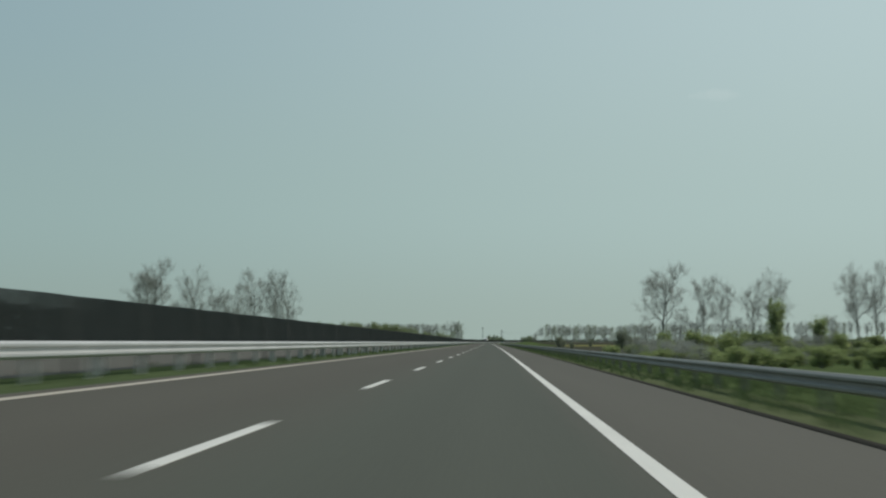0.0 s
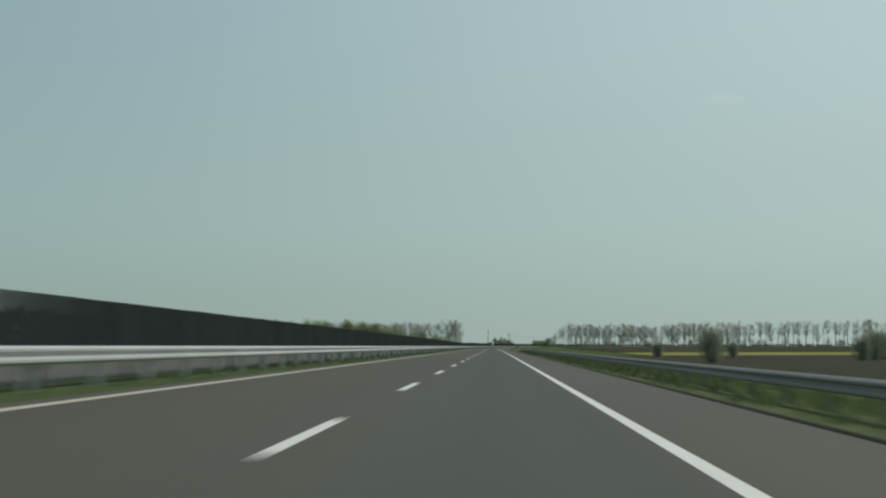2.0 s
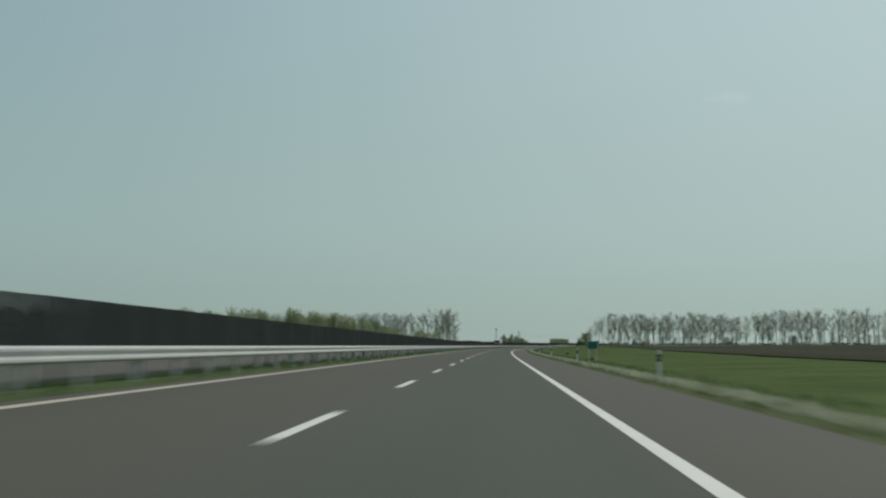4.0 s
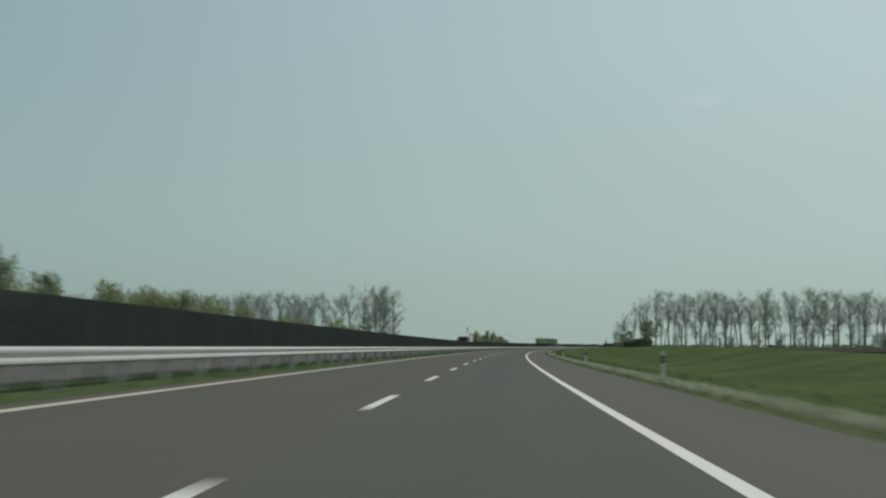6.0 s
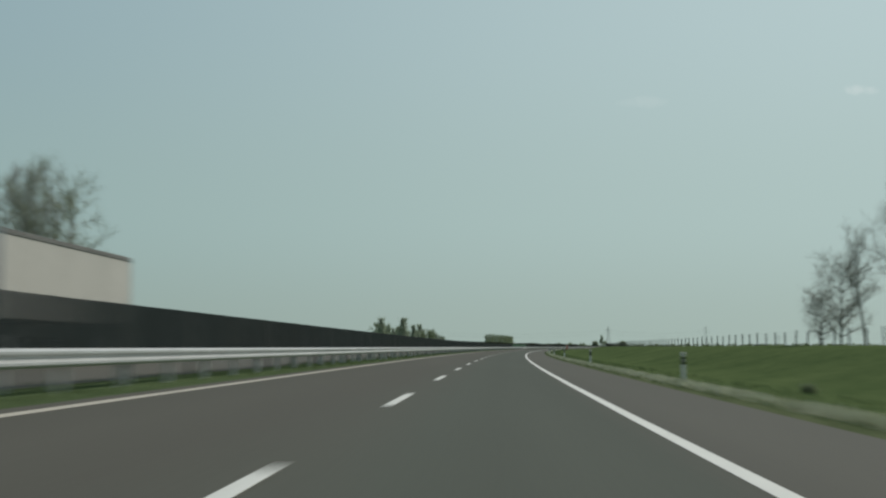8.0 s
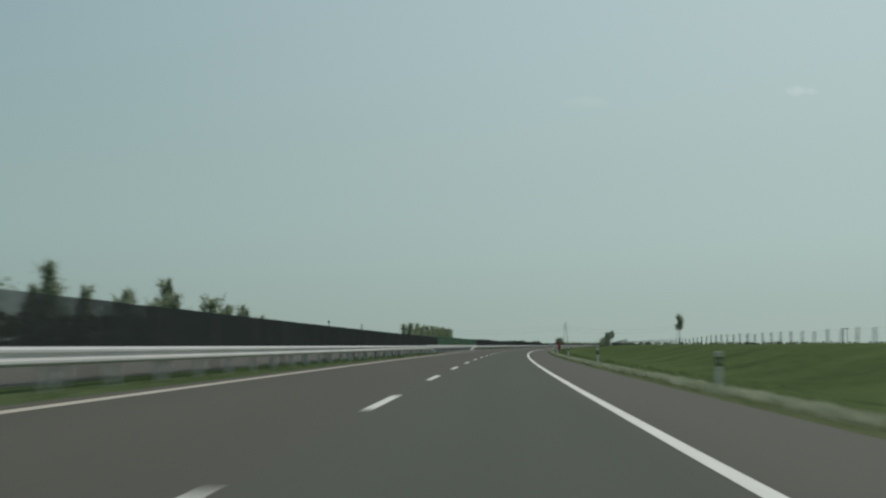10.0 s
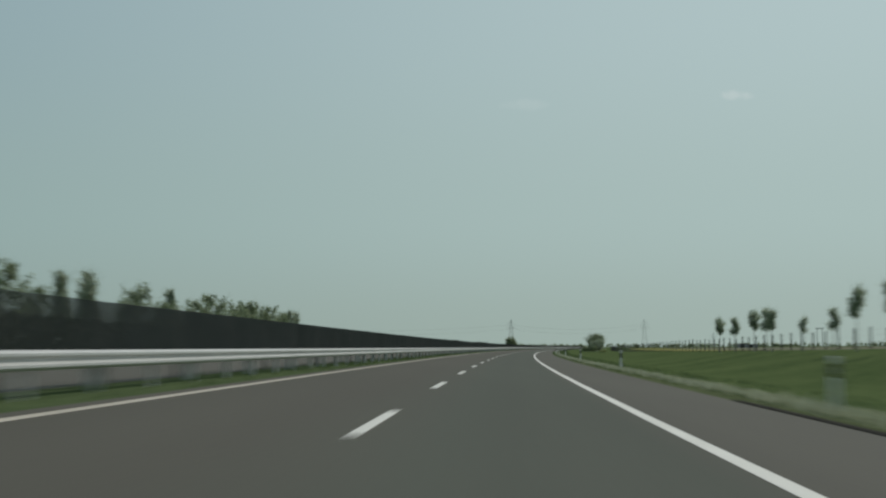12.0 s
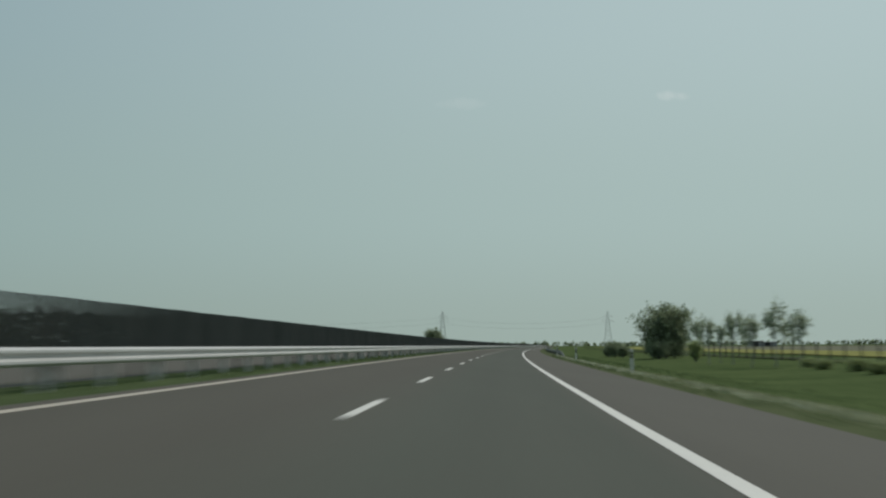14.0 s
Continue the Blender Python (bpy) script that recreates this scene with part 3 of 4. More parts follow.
def limbs(rng, height, clear, spread, stems=1, lean=0.04):
    """Trunk and forking limbs; returns the mesh lists and the limb ends."""
    verts, faces, ends = [], [], []
    for _ in range(stems):
        at = Vector((0, 0, -0.3))
        if stems > 1:
            at += Vector((rng.uniform(-0.4, 0.4), rng.uniform(-0.4, 0.4), 0))
        radius = height * 0.014 / math.sqrt(stems) + 0.03
        steps = 9
        top = height * (0.93 if stems == 1 else rng.uniform(0.7, 0.95))
        drift = Vector((rng.uniform(-lean, lean), rng.uniform(-lean, lean), 0))
        for i in range(steps):
            z = top * (i + 1) / steps
            drift += Vector((rng.uniform(-lean, lean), rng.uniform(-lean, lean), 0)) * 0.8
            b = at + Vector((drift.x, drift.y, 1)) * (top / steps)
            r1 = radius * (1 - 0.88 * (i + 1) / steps)
            tube(verts, faces, at, b, radius * (1 - 0.88 * i / steps), r1, 6)
            if z > clear * height:
                part_up = (z / height - clear) / (1 - clear)
                reach = spread * (0.55 + 0.75 * math.sin(math.pi * min(1, 0.15 + 0.8 * part_up)))
                for _ in range(4):
                    turn = rng.uniform(0, 2 * math.pi)
                    rise = rng.uniform(0.3, 1.4)
                    way = Vector((math.cos(turn), math.sin(turn), rise)).normalized()
                    length = reach * rng.uniform(0.5, 1.1)
                    a, r = b, max(0.028, r1 * 0.6)
                    for k in range(3):
                        way = (way + any_way(rng) * 0.25 + Vector((0, 0, 0.1))).normalized()
                        c = a + way * (length / 3)
                        tube(verts, faces, a, c, r, r * 0.65, 4)
                        r *= 0.65
                        for _ in range(2):
                            fork = (way + any_way(rng) * 1.1).normalized()
                            e = c + fork * length * rng.uniform(0.25, 0.5)
                            tube(verts, faces, c, e, max(0.02, r * 0.7), 0.014, 3)
                            ends.append((c, e))
                        a = c
                    ends.append((b, a))
            at = b
    return verts, faces, ends


def fork(verts, faces, ends, rng, a, way, length, r, level, lift):
    """A limb that forks on, level by level, into fine branches; its last ends go into ends."""
    start = a
    for _ in range(2):
        way = (way + any_way(rng) * 0.22 + Vector((0, 0, lift))).normalized()
        b = a + way * (length / 2)
        tube(verts, faces, a, b, r, r * 0.8, 4 if level > 1 else 3)
        a, r = b, r * 0.8
        if level:
            fork(verts, faces, ends, rng, a, (way + any_way(rng) * 0.8).normalized(), length * rng.uniform(0.6, 0.95), max(0.018, r * 0.65), level - 1, lift)
    if level:
        fork(verts, faces, ends, rng, a, (way + any_way(rng) * 0.5).normalized(), length * rng.uniform(0.6, 0.85), max(0.018, r * 0.85), level - 1, lift)
    else:
        ends.append((start, a))


def forked(rng, height, clear, spread, stems, level, steep, whorl=2):
    """Crooked trunks whose limbs sweep upward; returns the mesh lists and the limb ends."""
    verts, faces, ends = [], [], []
    for k in range(stems):
        at = Vector((0, 0, -0.3))
        drift = Vector((0, 0, 0))
        if stems > 1:
            turn = 6.2832 * (k + rng.random()) / stems
            drift = Vector((math.cos(turn), math.sin(turn), 0)) * rng.uniform(0.12, 0.35)
        radius = height * 0.0145 / math.sqrt(stems) + 0.03
        top, steps = height * (0.8 if stems == 1 else rng.uniform(0.55, 0.85)), 10
        turn = rng.uniform(0, 6.28)
        for i in range(steps):
            z = (i + 1) / steps * top / height
            drift += Vector((rng.uniform(-0.07, 0.07), rng.uniform(-0.07, 0.07), 0))
            b = at + Vector((drift.x, drift.y, 1)) * (top / steps)
            r1 = radius * (1 - 0.7 * (i + 1) / steps)
            tube(verts, faces, at, b, radius * (1 - 0.7 * i / steps), r1, 6)
            at = b
            if z < clear:
                continue
            for _ in range(whorl if i < steps - 1 else whorl + 1):
                turn += 2.4 + rng.uniform(-0.5, 0.5)
                way = Vector((math.cos(turn), math.sin(turn), rng.uniform(0.6, 1.2) * steep)).normalized()
                reach = spread * rng.uniform(0.45, 0.85) * (0.6 + 0.5 * math.sin(math.pi * (0.2 + 0.7 * z)))
                fork(verts, faces, ends, rng, b, way, reach, max(0.045, r1 * 0.7), level, 0.1 * steep)
    return verts, faces, ends


TREES = {}


def make_tree(kind, seed):
    """One tree of a kind, with its trunk and crown, standing at the origin."""
    rng = random.Random(seed)
    name, label, category, group, height, clear, spread, stems, mats, twigs, leaves = TREE_KINDS[kind]
    tree = root(name)
    tagged(tree, label, category, group)
    if kind in FORKED:
        verts, faces, ends = forked(rng, height, clear, spread, stems, *FORKED[kind])
    else:
        verts, faces, ends = limbs(rng, height, clear, spread, stems, 0.04)
    wood, wood_faces = verts, faces
    verts, faces = [], []
    for a, b in ends:
        for _ in range(twigs):
            p = a.lerp(b, rng.uniform(0.1, 1.1)) + any_way(rng) * rng.uniform(0.0, 0.4)
            way = ((b - a).normalized() * 0.7 + any_way(rng) * 0.9 + Vector((0, 0, 0.5))).normalized()
            blade(verts, faces, p, way, rng.uniform(0.4, 1.2), rng.uniform(0.011, 0.022), rng)
        for _ in range(leaves):
            p = a.lerp(b, rng.uniform(0.4, 1.15)) + any_way(rng) * rng.uniform(0.05, 0.45)
            size = rng.uniform(0.10, 0.24) * (0.45 if mats in (BUD, TWIG) else 1.0)
            blade(verts, faces, p, any_way(rng), size, size, rng)
    if kind == "poplar":
        for _ in range(1700):
            up = rng.random()
            reach = spread * math.sin(math.pi * (0.12 + 0.88 * up) ** 0.8) * rng.uniform(0.35, 1.0)
            turn = rng.uniform(0, 6.2832)
            p = Vector((reach * math.cos(turn), reach * math.sin(turn), height * (0.06 + 0.94 * up)))
            size = rng.uniform(0.12, 0.26)
            blade(verts, faces, p, any_way(rng), size, size, rng)
    if kind == "bush":
        for _ in range(5200):
            up = rng.random() ** 0.9
            reach = spread * (0.75 + 0.45 * math.sin(math.pi * min(1.0, 0.1 + 0.85 * up))) * rng.uniform(0.55, 1.0) * (1.0 if up < 0.7 else 1.25 - 0.9 * (up - 0.42))
            turn = rng.uniform(0, 6.2832)
            p = Vector((reach * math.cos(turn), reach * math.sin(turn), height * 0.92 * up))
            p += Vector((noise.noise(p * 0.9), noise.noise(p * 0.9 + Vector((9, 0, 0))), 0.6 * noise.noise(p * 0.9 + Vector((0, 9, 0))))) * 0.7
            size = rng.uniform(0.12, 0.28)
            blade(verts, faces, p, any_way(rng), size, size, rng)
    # bring the whole to its kind's height and width
    tall = sorted(v.z for v in verts)[int(len(verts) * 0.995)]
    wide = sorted(math.hypot(v.x, v.y) for v in verts)[int(len(verts) * 0.92)]
    fit = Vector((spread / wide, spread / wide, height / tall))
    mesh_object("trunk", [v * fit for v in wood], wood_faces, BARK, tree, "grey-brown bark", True)
    mesh_object("crown", [v * fit for v in verts], faces, mats, tree, "fine bare twigs" if leaves == 0 else "loose young foliage")
    return tree


TREE_KINDS = {
    "bare": ("budding_tree", "tall grey-brown windbreak tree with first spring buds", "tree", "windbreak trees", 15.5, 0.20, 3.2, 1, BUD, 14, 5),
    "airy": ("budding_tree", "tall grey-brown tree with a fine twiggy budding crown", "tree", "windbreak trees", 14.5, 0.30, 3.6, 1, TWIG, 12, 1),
    "willow": ("leafy_tree", "broad many-stemmed green tree in young leaf", "tree", "leafy trees", 6.0, 0.0, 2.8, 7, DARK_LEAF, 2, 12),
    "young": ("young_tree", "young grey-green tree with an open crown on a thin trunk", "tree", "young trees by the fence", 5.2, 0.42, 1.2, 1, HAZY_LEAF, 2, 8),
    "feather": ("shrub", "feathery many-stemmed shrub in fresh olive leaf", "shrub", "shrubs", 4.2, 0.0, 1.5, 6, LEAF, 3, 9),
    "crest": ("bare_tree", "lone bare tree with a flat crown on a tall stem", "tree", "windbreak trees", 18.0, 0.62, 2.7, 1, TWIG, 12, 0),
    "vase": ("bare_tree", "tall bare tree with a bare stem and rounded crown", "tree", "windbreak trees", 15.5, 0.40, 3.3, 1, TWIG, 13, 0),
    "slim": ("bare_tree", "slim bare tree with a high narrow crown", "tree", "windbreak trees", 15.0, 0.45, 2.3, 1, TWIG, 13, 0),
    "low": ("bare_tree", "low spreading bare tree at the windbreak's end", "tree", "windbreak trees", 8.0, 0.15, 2.8, 1, TWIG, 10, 0),
    "green": ("leafy_tree", "leafy green tree with a dense rounded crown", "tree", "leafy trees", 8.5, 0.12, 2.0, 1, DARK_LEAF, 2, 11),
    "poplar": ("poplar_tree", "narrow upright poplar in young grey-green leaf", "tree", "leafy trees", 9.5, 0.04, 1.3, 1, HAZY_LEAF, 3, 4),
    "small": ("young_tree", "young green tree with a small crown on a thin trunk", "tree", "young trees by the fence", 5.2, 0.58, 0.75, 1, HAZY_LEAF, 2, 9),
    "sparse": ("budding_shrub", "sparse olive budding shrub in the field", "shrub", "shrubs", 4.5, 0.06, 1.7, 3, BUD, 5, 2),
    "leafy": ("leafy_tree", "olive green leafing tree at the windbreak's foot", "tree", "windbreak trees", 14.0, 0.10, 3.3, 2, OLIVE_LEAF, 2, 7),
    "shrub": ("shrub", "bushy fresh green shrub at the windbreak's foot", "shrub", "shrubs", 4.2, 0.05, 2.0, 3, LEAF, 1, 5),
    "bush": ("bush", "dense dark green bush beside the motorway", "bush", "dark bushes", 6.0, 0.03, 2.3, 4, DARK_LEAF, 1, 6),
}
# forks from limb to twig, and how steeply the limbs rise
FORKED = {"airy": (3, 1.0), "vase": (2, 1.5), "feather": (1, 1.7, 1), "willow": (2, 1.0), "young": (2, 1.0), "crest": (2, 0.7, 5)}
VARIANTS = {"feather": 3, "crest": 1, "airy": 4, "willow": 2, "young": 3, "bare": 3, "vase": 4, "slim": 3, "low": 2, "green": 2, "poplar": 2, "small": 3, "sparse": 2, "leafy": 3, "shrub": 2, "bush": 1}


def plant(kind, s, d, height, wide=1.0, rng=random.Random(5)):
    """Stands a tree of the kind at s, d with its top at the given height over the ground."""
    which = rng.randrange(VARIANTS[kind])
    place = on_road(s, d, land(s, d) - 0.05)
    k = height / TREE_KINDS[kind][4]
    turn = Euler((0, 0, rng.uniform(0, 6.28)))
    if (kind, which) in TREES:
        first, was = TREES[kind, which]
        return copy_thing(first, Matrix.LocRotScale(place, turn, (k * wide / was[0], k * wide / was[1], k / was[2])))
    tree = make_tree(kind, 11 + which * 7 + len(kind))
    tree.matrix_basis = Matrix.LocRotScale(place, turn, (k * wide, k * wide, k))
    TREES[kind, which] = (tree, (k * wide, k * wide, k))
    return tree


chance = random.Random(21)
# first windbreak, across the road's line: right side, then left
for d, top, wide in ((32.8, 14.6, 1.15), (40.4, 12.4, 0.85), (43.9, 12.8, 0.8), (48.9, 11.9, 0.75), (52, 13.6, 0.95), (68.3, 14.6, 0.95), (71.2, 14.9, 0.9)):
    plant("airy", 272 + chance.uniform(-2, 2), d, top * 1.07, wide)
for d, top in ((36.3, 7.8), (30.4, 5.5), (38.5, 6.0), (46.5, 6.2), (58, 5.5), (64, 6.5)):
    plant("airy", 274 + chance.uniform(-3, 3), d, top, 1.1)
for d, top in ((43, 2.6), (51, 2.8), (60.8, 3.0), (69, 2.8)):
    plant("shrub", 266 + chance.uniform(-4, 4), d, top, 1.2)
for k in range(16):
    d = 37 + 2.4 * k + chance.uniform(-1, 1)
    plant(chance.choice(("shrub", "low", "low")), 268 + chance.uniform(-4, 4), d, chance.uniform(1.4, 2.4), 1.3)
for d, top, wide in ((-38.2, 13.2, 0.6), (-41.1, 15.4, 0.65), (-44.7, 15.6, 0.75), (-49.9, 12.9, 0.9), (-52.7, 12.3, 0.7), (-57.4, 16.2, 0.7), (-62.5, 9.4, 0.7), (-66.2, 17.9, 0.7), (-69.6, 15.4, 0.9)):
    plant("airy", 303 + chance.uniform(-3, 3), d, top * 1.04, wide * 1.3)

# second windbreak: right side, with low trees at its end, then left with shrubs before it
for d, top in ((25.4, 5.0), (26.6, 7.5), (28.2, 9.6), (30.2, 11.8), (31.8, 13.0), (33.6, 14.0)):
    plant("low" if top < 8 else "vase", 1310 - (d - 25) * 0.7, d, top, 0.9)
d = 36.0
while d < 310:
    if not 92 < d < 98:
        top = chance.uniform(13.2, 16.2) - (1.5 if 78 < d < 92 else 0)
        plant(chance.choice(("vase", "slim", "vase", "bare")), 1308 - (d - 27) * 0.72 + chance.uniform(-7, 7), d, top, chance.uniform(0.8, 1.05))
    d += chance.uniform(1.0, 2.1) * (1.0 if d < 120 else 1.5)
for k in range(34):
    d = 38 + 3.3 * k
    plant(chance.choice(("vase", "slim", "bare")), 1322 - (d - 27) * 0.72 + chance.uniform(-4, 4), d, chance.uniform(11.0, 14.0), 1.0)
for _ in range(60):
    d = chance.uniform(30, 240)
    plant("low", 1304 - (d - 27) * 0.72, d, chance.uniform(2.0, 5.0), 1.1)
d = -40.6
plant("crest", 1342, -56.7, 17.8, 0.95)
while d > -215:
    if not -60 < d < -53.4:
        plant(chance.choice(("vase", "slim", "vase", "bare")), 1342 + chance.uniform(-6, 6), d, chance.uniform(18.4, 20.8) - (1.6 if d < -58 else 0.0), chance.uniform(0.75, 1.0))
    d -= chance.uniform(0.9, 1.8) if d > -54 else chance.uniform(0.9, 1.8)
d = -48.0
while d > -215:
    grown = 10.0 + 8.5 * smoothstep(60, 112, -d)
    plant("leafy", 1332 + chance.uniform(-6, 6) - 0.9 * max(0.0, -d - 60), d, grown * chance.uniform(0.75, 1.1), chance.uniform(0.9, 1.3) * (10.0 / grown) ** 0.5)
    d -= chance.uniform(1.3, 2.8)
plant("bush", 859, -30, 5.8, 0.5)
plant("green", 1000, -34.5, 8.6, 0.8)
plant("green", 1009, -34.0, 7.4, 0.8)
plant("green", 1022, -34.5, 5.6, 0.9)

# leafy trees behind the opposite carriageway
for s, d, top in ((1549, -32.3, 8.6), (1571, -29.7, 9.0), (1590, -33, 7.2), (1612, -31, 7.8), (1663, -34.5, 8.8), (1640, -33, 6.8), (1690, -34, 6.0)):
    plant(chance.choice(("poplar", "poplar", "green")), s, d, top, 1.1)
for k in range(28):
    s = 1908 + 5.7 * k + chance.uniform(-2, 2)
    plant(chance.choice(("green", "green", "poplar")), s, -32.3 - 0.026 * (s - 1900) + chance.uniform(-1.5, 1.5), chance.uniform(5.9, 8.2), 0.95)
plant("bush", 2600, -27, 6.6, 1.1)

for k in range(22):
    s = 1556 + 8.0 * k + chance.uniform(-3, 3)
    plant(chance.choice(("green", "poplar")), s, -33.5 + chance.uniform(-1.5, 1.0), chance.uniform(5.4, 7.6), 0.95)

# by the right-hand fence
for s, d, top in ((1165, 25.0, 5.0), (1174, 25.8, 5.2), (1196, 23.6, 3.4), (1206, 22.8, 2.8)):
    plant("green", s, d, top, 1.2)
for s, d, top in ((1690, 22.3, 3.9), (1960, 21.2, 3.4), (1956, 22.0, 3.3), (1941, 21.5, 3.5), (1934, 21.4, 3.5), (1929, 21.0, 3.3), (1917, 21.0, 2.4), (1907, 20.9, 2.7),
                  (1899, 20.5, 3.7), (1891, 20.4, 3.7), (1873, 20.9, 3.6), (1868, 21.2, 3.8), (2248, 17.0, 3.6), (2243, 18.0, 3.9), (2231, 17.4, 3.4), (2229, 18.5, 4.1), (2226, 19.4, 3.5), (2252, 18.4, 3.2)):
    plant("young" if s > 2200 else "small", s, d, top, 0.9)
plant("willow", 2293, 18.4, 5.5, 0.95)
plant("young", 2284, 20.6, 4.0, 0.9)
plant("feather", 2264, 18.0, 1.9, 0.9)
for s, d, top in ((2331, 14.8, 1.6), (2327, 15.3, 2.0), (2322, 16.0, 1.5)):
    plant("willow", s, d, top, 1.1)
for s, d, top in ((1208, 10.6, 0.3), (1242, 10.8, 0.35), (745, 11.5, 0.35)):
    plant("bush", s, d, top, 1.6)
# low clumps on the slope and in the hollow
for s, d in ((836, 14.4), (848, 13.1)):
    plant("feather", s, d, 0.6, 1.8)
for s, d, top in ((2193, 18.4, 0.6), (2199, 19.2, 0.7), (2205, 18.7, 0.65), (2211, 19.3, 0.7), (2218, 19.0, 0.6), (2224, 19.6, 0.6)):
    plant("shrub", s, d, top, 1.9)
for s, d, top in ((2290, 17.4, 1.9), (2294, 19.4, 2.0), (2297, 17.9, 2.4)):
    plant("willow", s, d, top, 1.2)
# shrubs along the field's edge before the first windbreak
for k in range(46):
    d = 14.6 + 0.56 * k
    plant("feather", 136 + chance.uniform(-7, 7), d + chance.uniform(-0.4, 0.4), chance.uniform(1.2, 2.9) * (0.6 + 0.4 * smoothstep(14, 19, d)) * (1 - 0.4 * smoothstep(29, 33, d)), chance.uniform(0.7, 1.1))
for k in range(70):
    s = 84 + 0.7 * k + chance.uniform(-2, 2)
    plant("feather", s, chance.uniform(11.8, 14 + 0.4 * (s - 80)), chance.uniform(0.5, 1.5), chance.uniform(1.1, 1.6))
for k in range(44):
    plant("feather", 94 + chance.uniform(0, 42), 22 + 0.34 * k + chance.uniform(-1, 1), chance.uniform(0.6, 1.5), chance.uniform(1.2, 1.7))
for k in range(24):
    plant("low", 88 + 2 * k + chance.uniform(-2, 2), chance.uniform(12.5, 16 + 0.8 * k), chance.uniform(1.0, 2.0), 1.3)
plant("feather", 138, 27.6, 5.7, 0.36)
plant("feather", 139, 31.6, 4.1, 0.45)
plant("feather", 137, 33.0, 2.6, 0.8)
for k in range(18):
    plant("low", 140 + chance.uniform(-8, 16), 16 + 1.1 * k, chance.uniform(1.6, 2.8), 1.2)
# lone budding shrubs in the fields
for s, d, top in ((264, 25, 4.8), (429, 22, 4.4), (437, 23.4, 3.2), (455, 42, 3.8), (462, 45, 4.5), (470, 48, 4.4), (348, 21, 2.2), (520, 27, 3.2), (505, 36, 3.0)):
    plant("sparse", s, d, top * 0.8, 0.9)


def hedge(s0, s1, d, wide, high):
    """A long clipped hedge: a thick shell of leaves over a dark core."""
    rng = random.Random(8)
    origin = on_road((s0 + s1) / 2, d, land((s0 + s1) / 2, d))
    ob = tagged(root("hedge", origin), "long clipped dark green hedge on the grassy bank", "hedge")
    n = 10
    verts, faces = [], []
    ring = [(-wide / 2, 0), (-wide / 2, high * 0.75), (-wide / 4, high * 0.93), (wide / 4, high * 0.93), (wide / 2, high * 0.75), (wide / 2, 0)]
    for i in range(n + 1):
        s = s0 + (s1 - s0) * i / n
        for a, z in ring:
            verts.append(on_road(s, d + a + rng.uniform(-0.1, 0.1), land(s, d) + z + rng.uniform(-0.06, 0.06)) - origin)
    k = len(ring)
    for i in range(n):
        for j in range(k - 1):
            a = i * k + j
            faces.append((a, a + 1, a + k + 1, a + k))
    faces += [tuple(range(k)), tuple(range(n * k, n * k + k))]
    mesh_object("core", verts, faces, HEDGE_LEAF, ob, scaled=True)
    verts, faces = [], []
    for _ in range(7000):
        s = rng.uniform(s0, s1)
        a, z = rng.uniform(-wide / 2, wide / 2), high * 0.95
        if rng.random() < 0.6:
            a, z = rng.choice((-1, 1)) * wide / 2, rng.uniform(0, high * 0.85)
        p = on_road(s, d + a, land(s, d) + z + rng.uniform(-0.08, 0.12)) - origin
        size = rng.uniform(0.10, 0.26) * SC
        blade(verts, faces, p, any_way(rng), size, size, rng)
    mesh_object("foliage", verts, faces, HEDGE_LEAF, ob, scaled=True)
    return ob


hedge(1157, 1184, 23.0, 2.2, 1.0)
hedge(1143, 1152, 23.0, 2.2, 1.1)


def far_woods():
    """The low dark woods along the skyline."""
    rng = random.Random(3)
    verts, faces = [], []
    for s0, d0, s1, d1, n, high in ((4300, -900, 4500, 60, 150, 9), (4400, 60, 4100, 900, 130, 8), (2900, 420, 4000, 1100, 110, 8), (2300, 430, 2900, 440, 60, 9), (1500, 500, 2300, 700, 40, 6),
                                    (3300, -60, 3600, -700, 60, 8), (2100, -420, 3300, -600, 70, 9)):
        for i in range(int(n * 2.6)):
            k = rng.random()
            s, d = s0 + (s1 - s0) * k, d0 + (d1 - d0) * k + rng.uniform(-15, 15)
            h = high * rng.uniform(0.4, 0.85)
            base = land(s, d)
            for _ in range(18):
                up = rng.random() ** 0.8
                r = h * 0.45 * math.sin(math.pi * min(1, 0.25 + 0.7 * up))
                w = rng.uniform(0, 6.28)
                p = on_road(s + r * math.cos(w), d + r * math.sin(w), base + h * up)
                size = rng.uniform(1.1, 2.3) * SC
                blade(verts, faces, p, any_way(rng), size, size, rng)
    ob = mesh_object("woods", verts, faces, DARK_LEAF, scaled=True)
    return tagged(ob, "low dark woods along the far skyline", "woods", kind="stuff")


far_woods()


def thicket():
    """Scrub along the far side of the opposite carriageway, seen between the slats."""
    rng = random.Random(12)
    verts, faces = [], []
    s = -20.0
    while s < 2400:
        d = -25 + 2.5 * noise.noise(Vector((s * 0.01, 3.0, 0)))
        h = 2.8 + 0.35 * noise.noise(Vector((s * 0.008, 0, 0))) + 0.05 * noise.noise(Vector((s * 0.11, 5, 0)))
        for _ in range(120):
            p = on_road(s + rng.uniform(-2, 2), d + rng.uniform(-2.0, 2.0), land(s, d) + h * rng.random() ** 0.85)
            size = rng.uniform(0.2, 0.36) * SC
            blade(verts, faces, p, any_way(rng), size, size, rng)
        s += 1.6
    return tagged(mesh_object("scrub", verts, faces, SCRUB, scaled=True), "low tangled scrub beyond the opposite carriageway", "scrub", kind="stuff")


thicket()


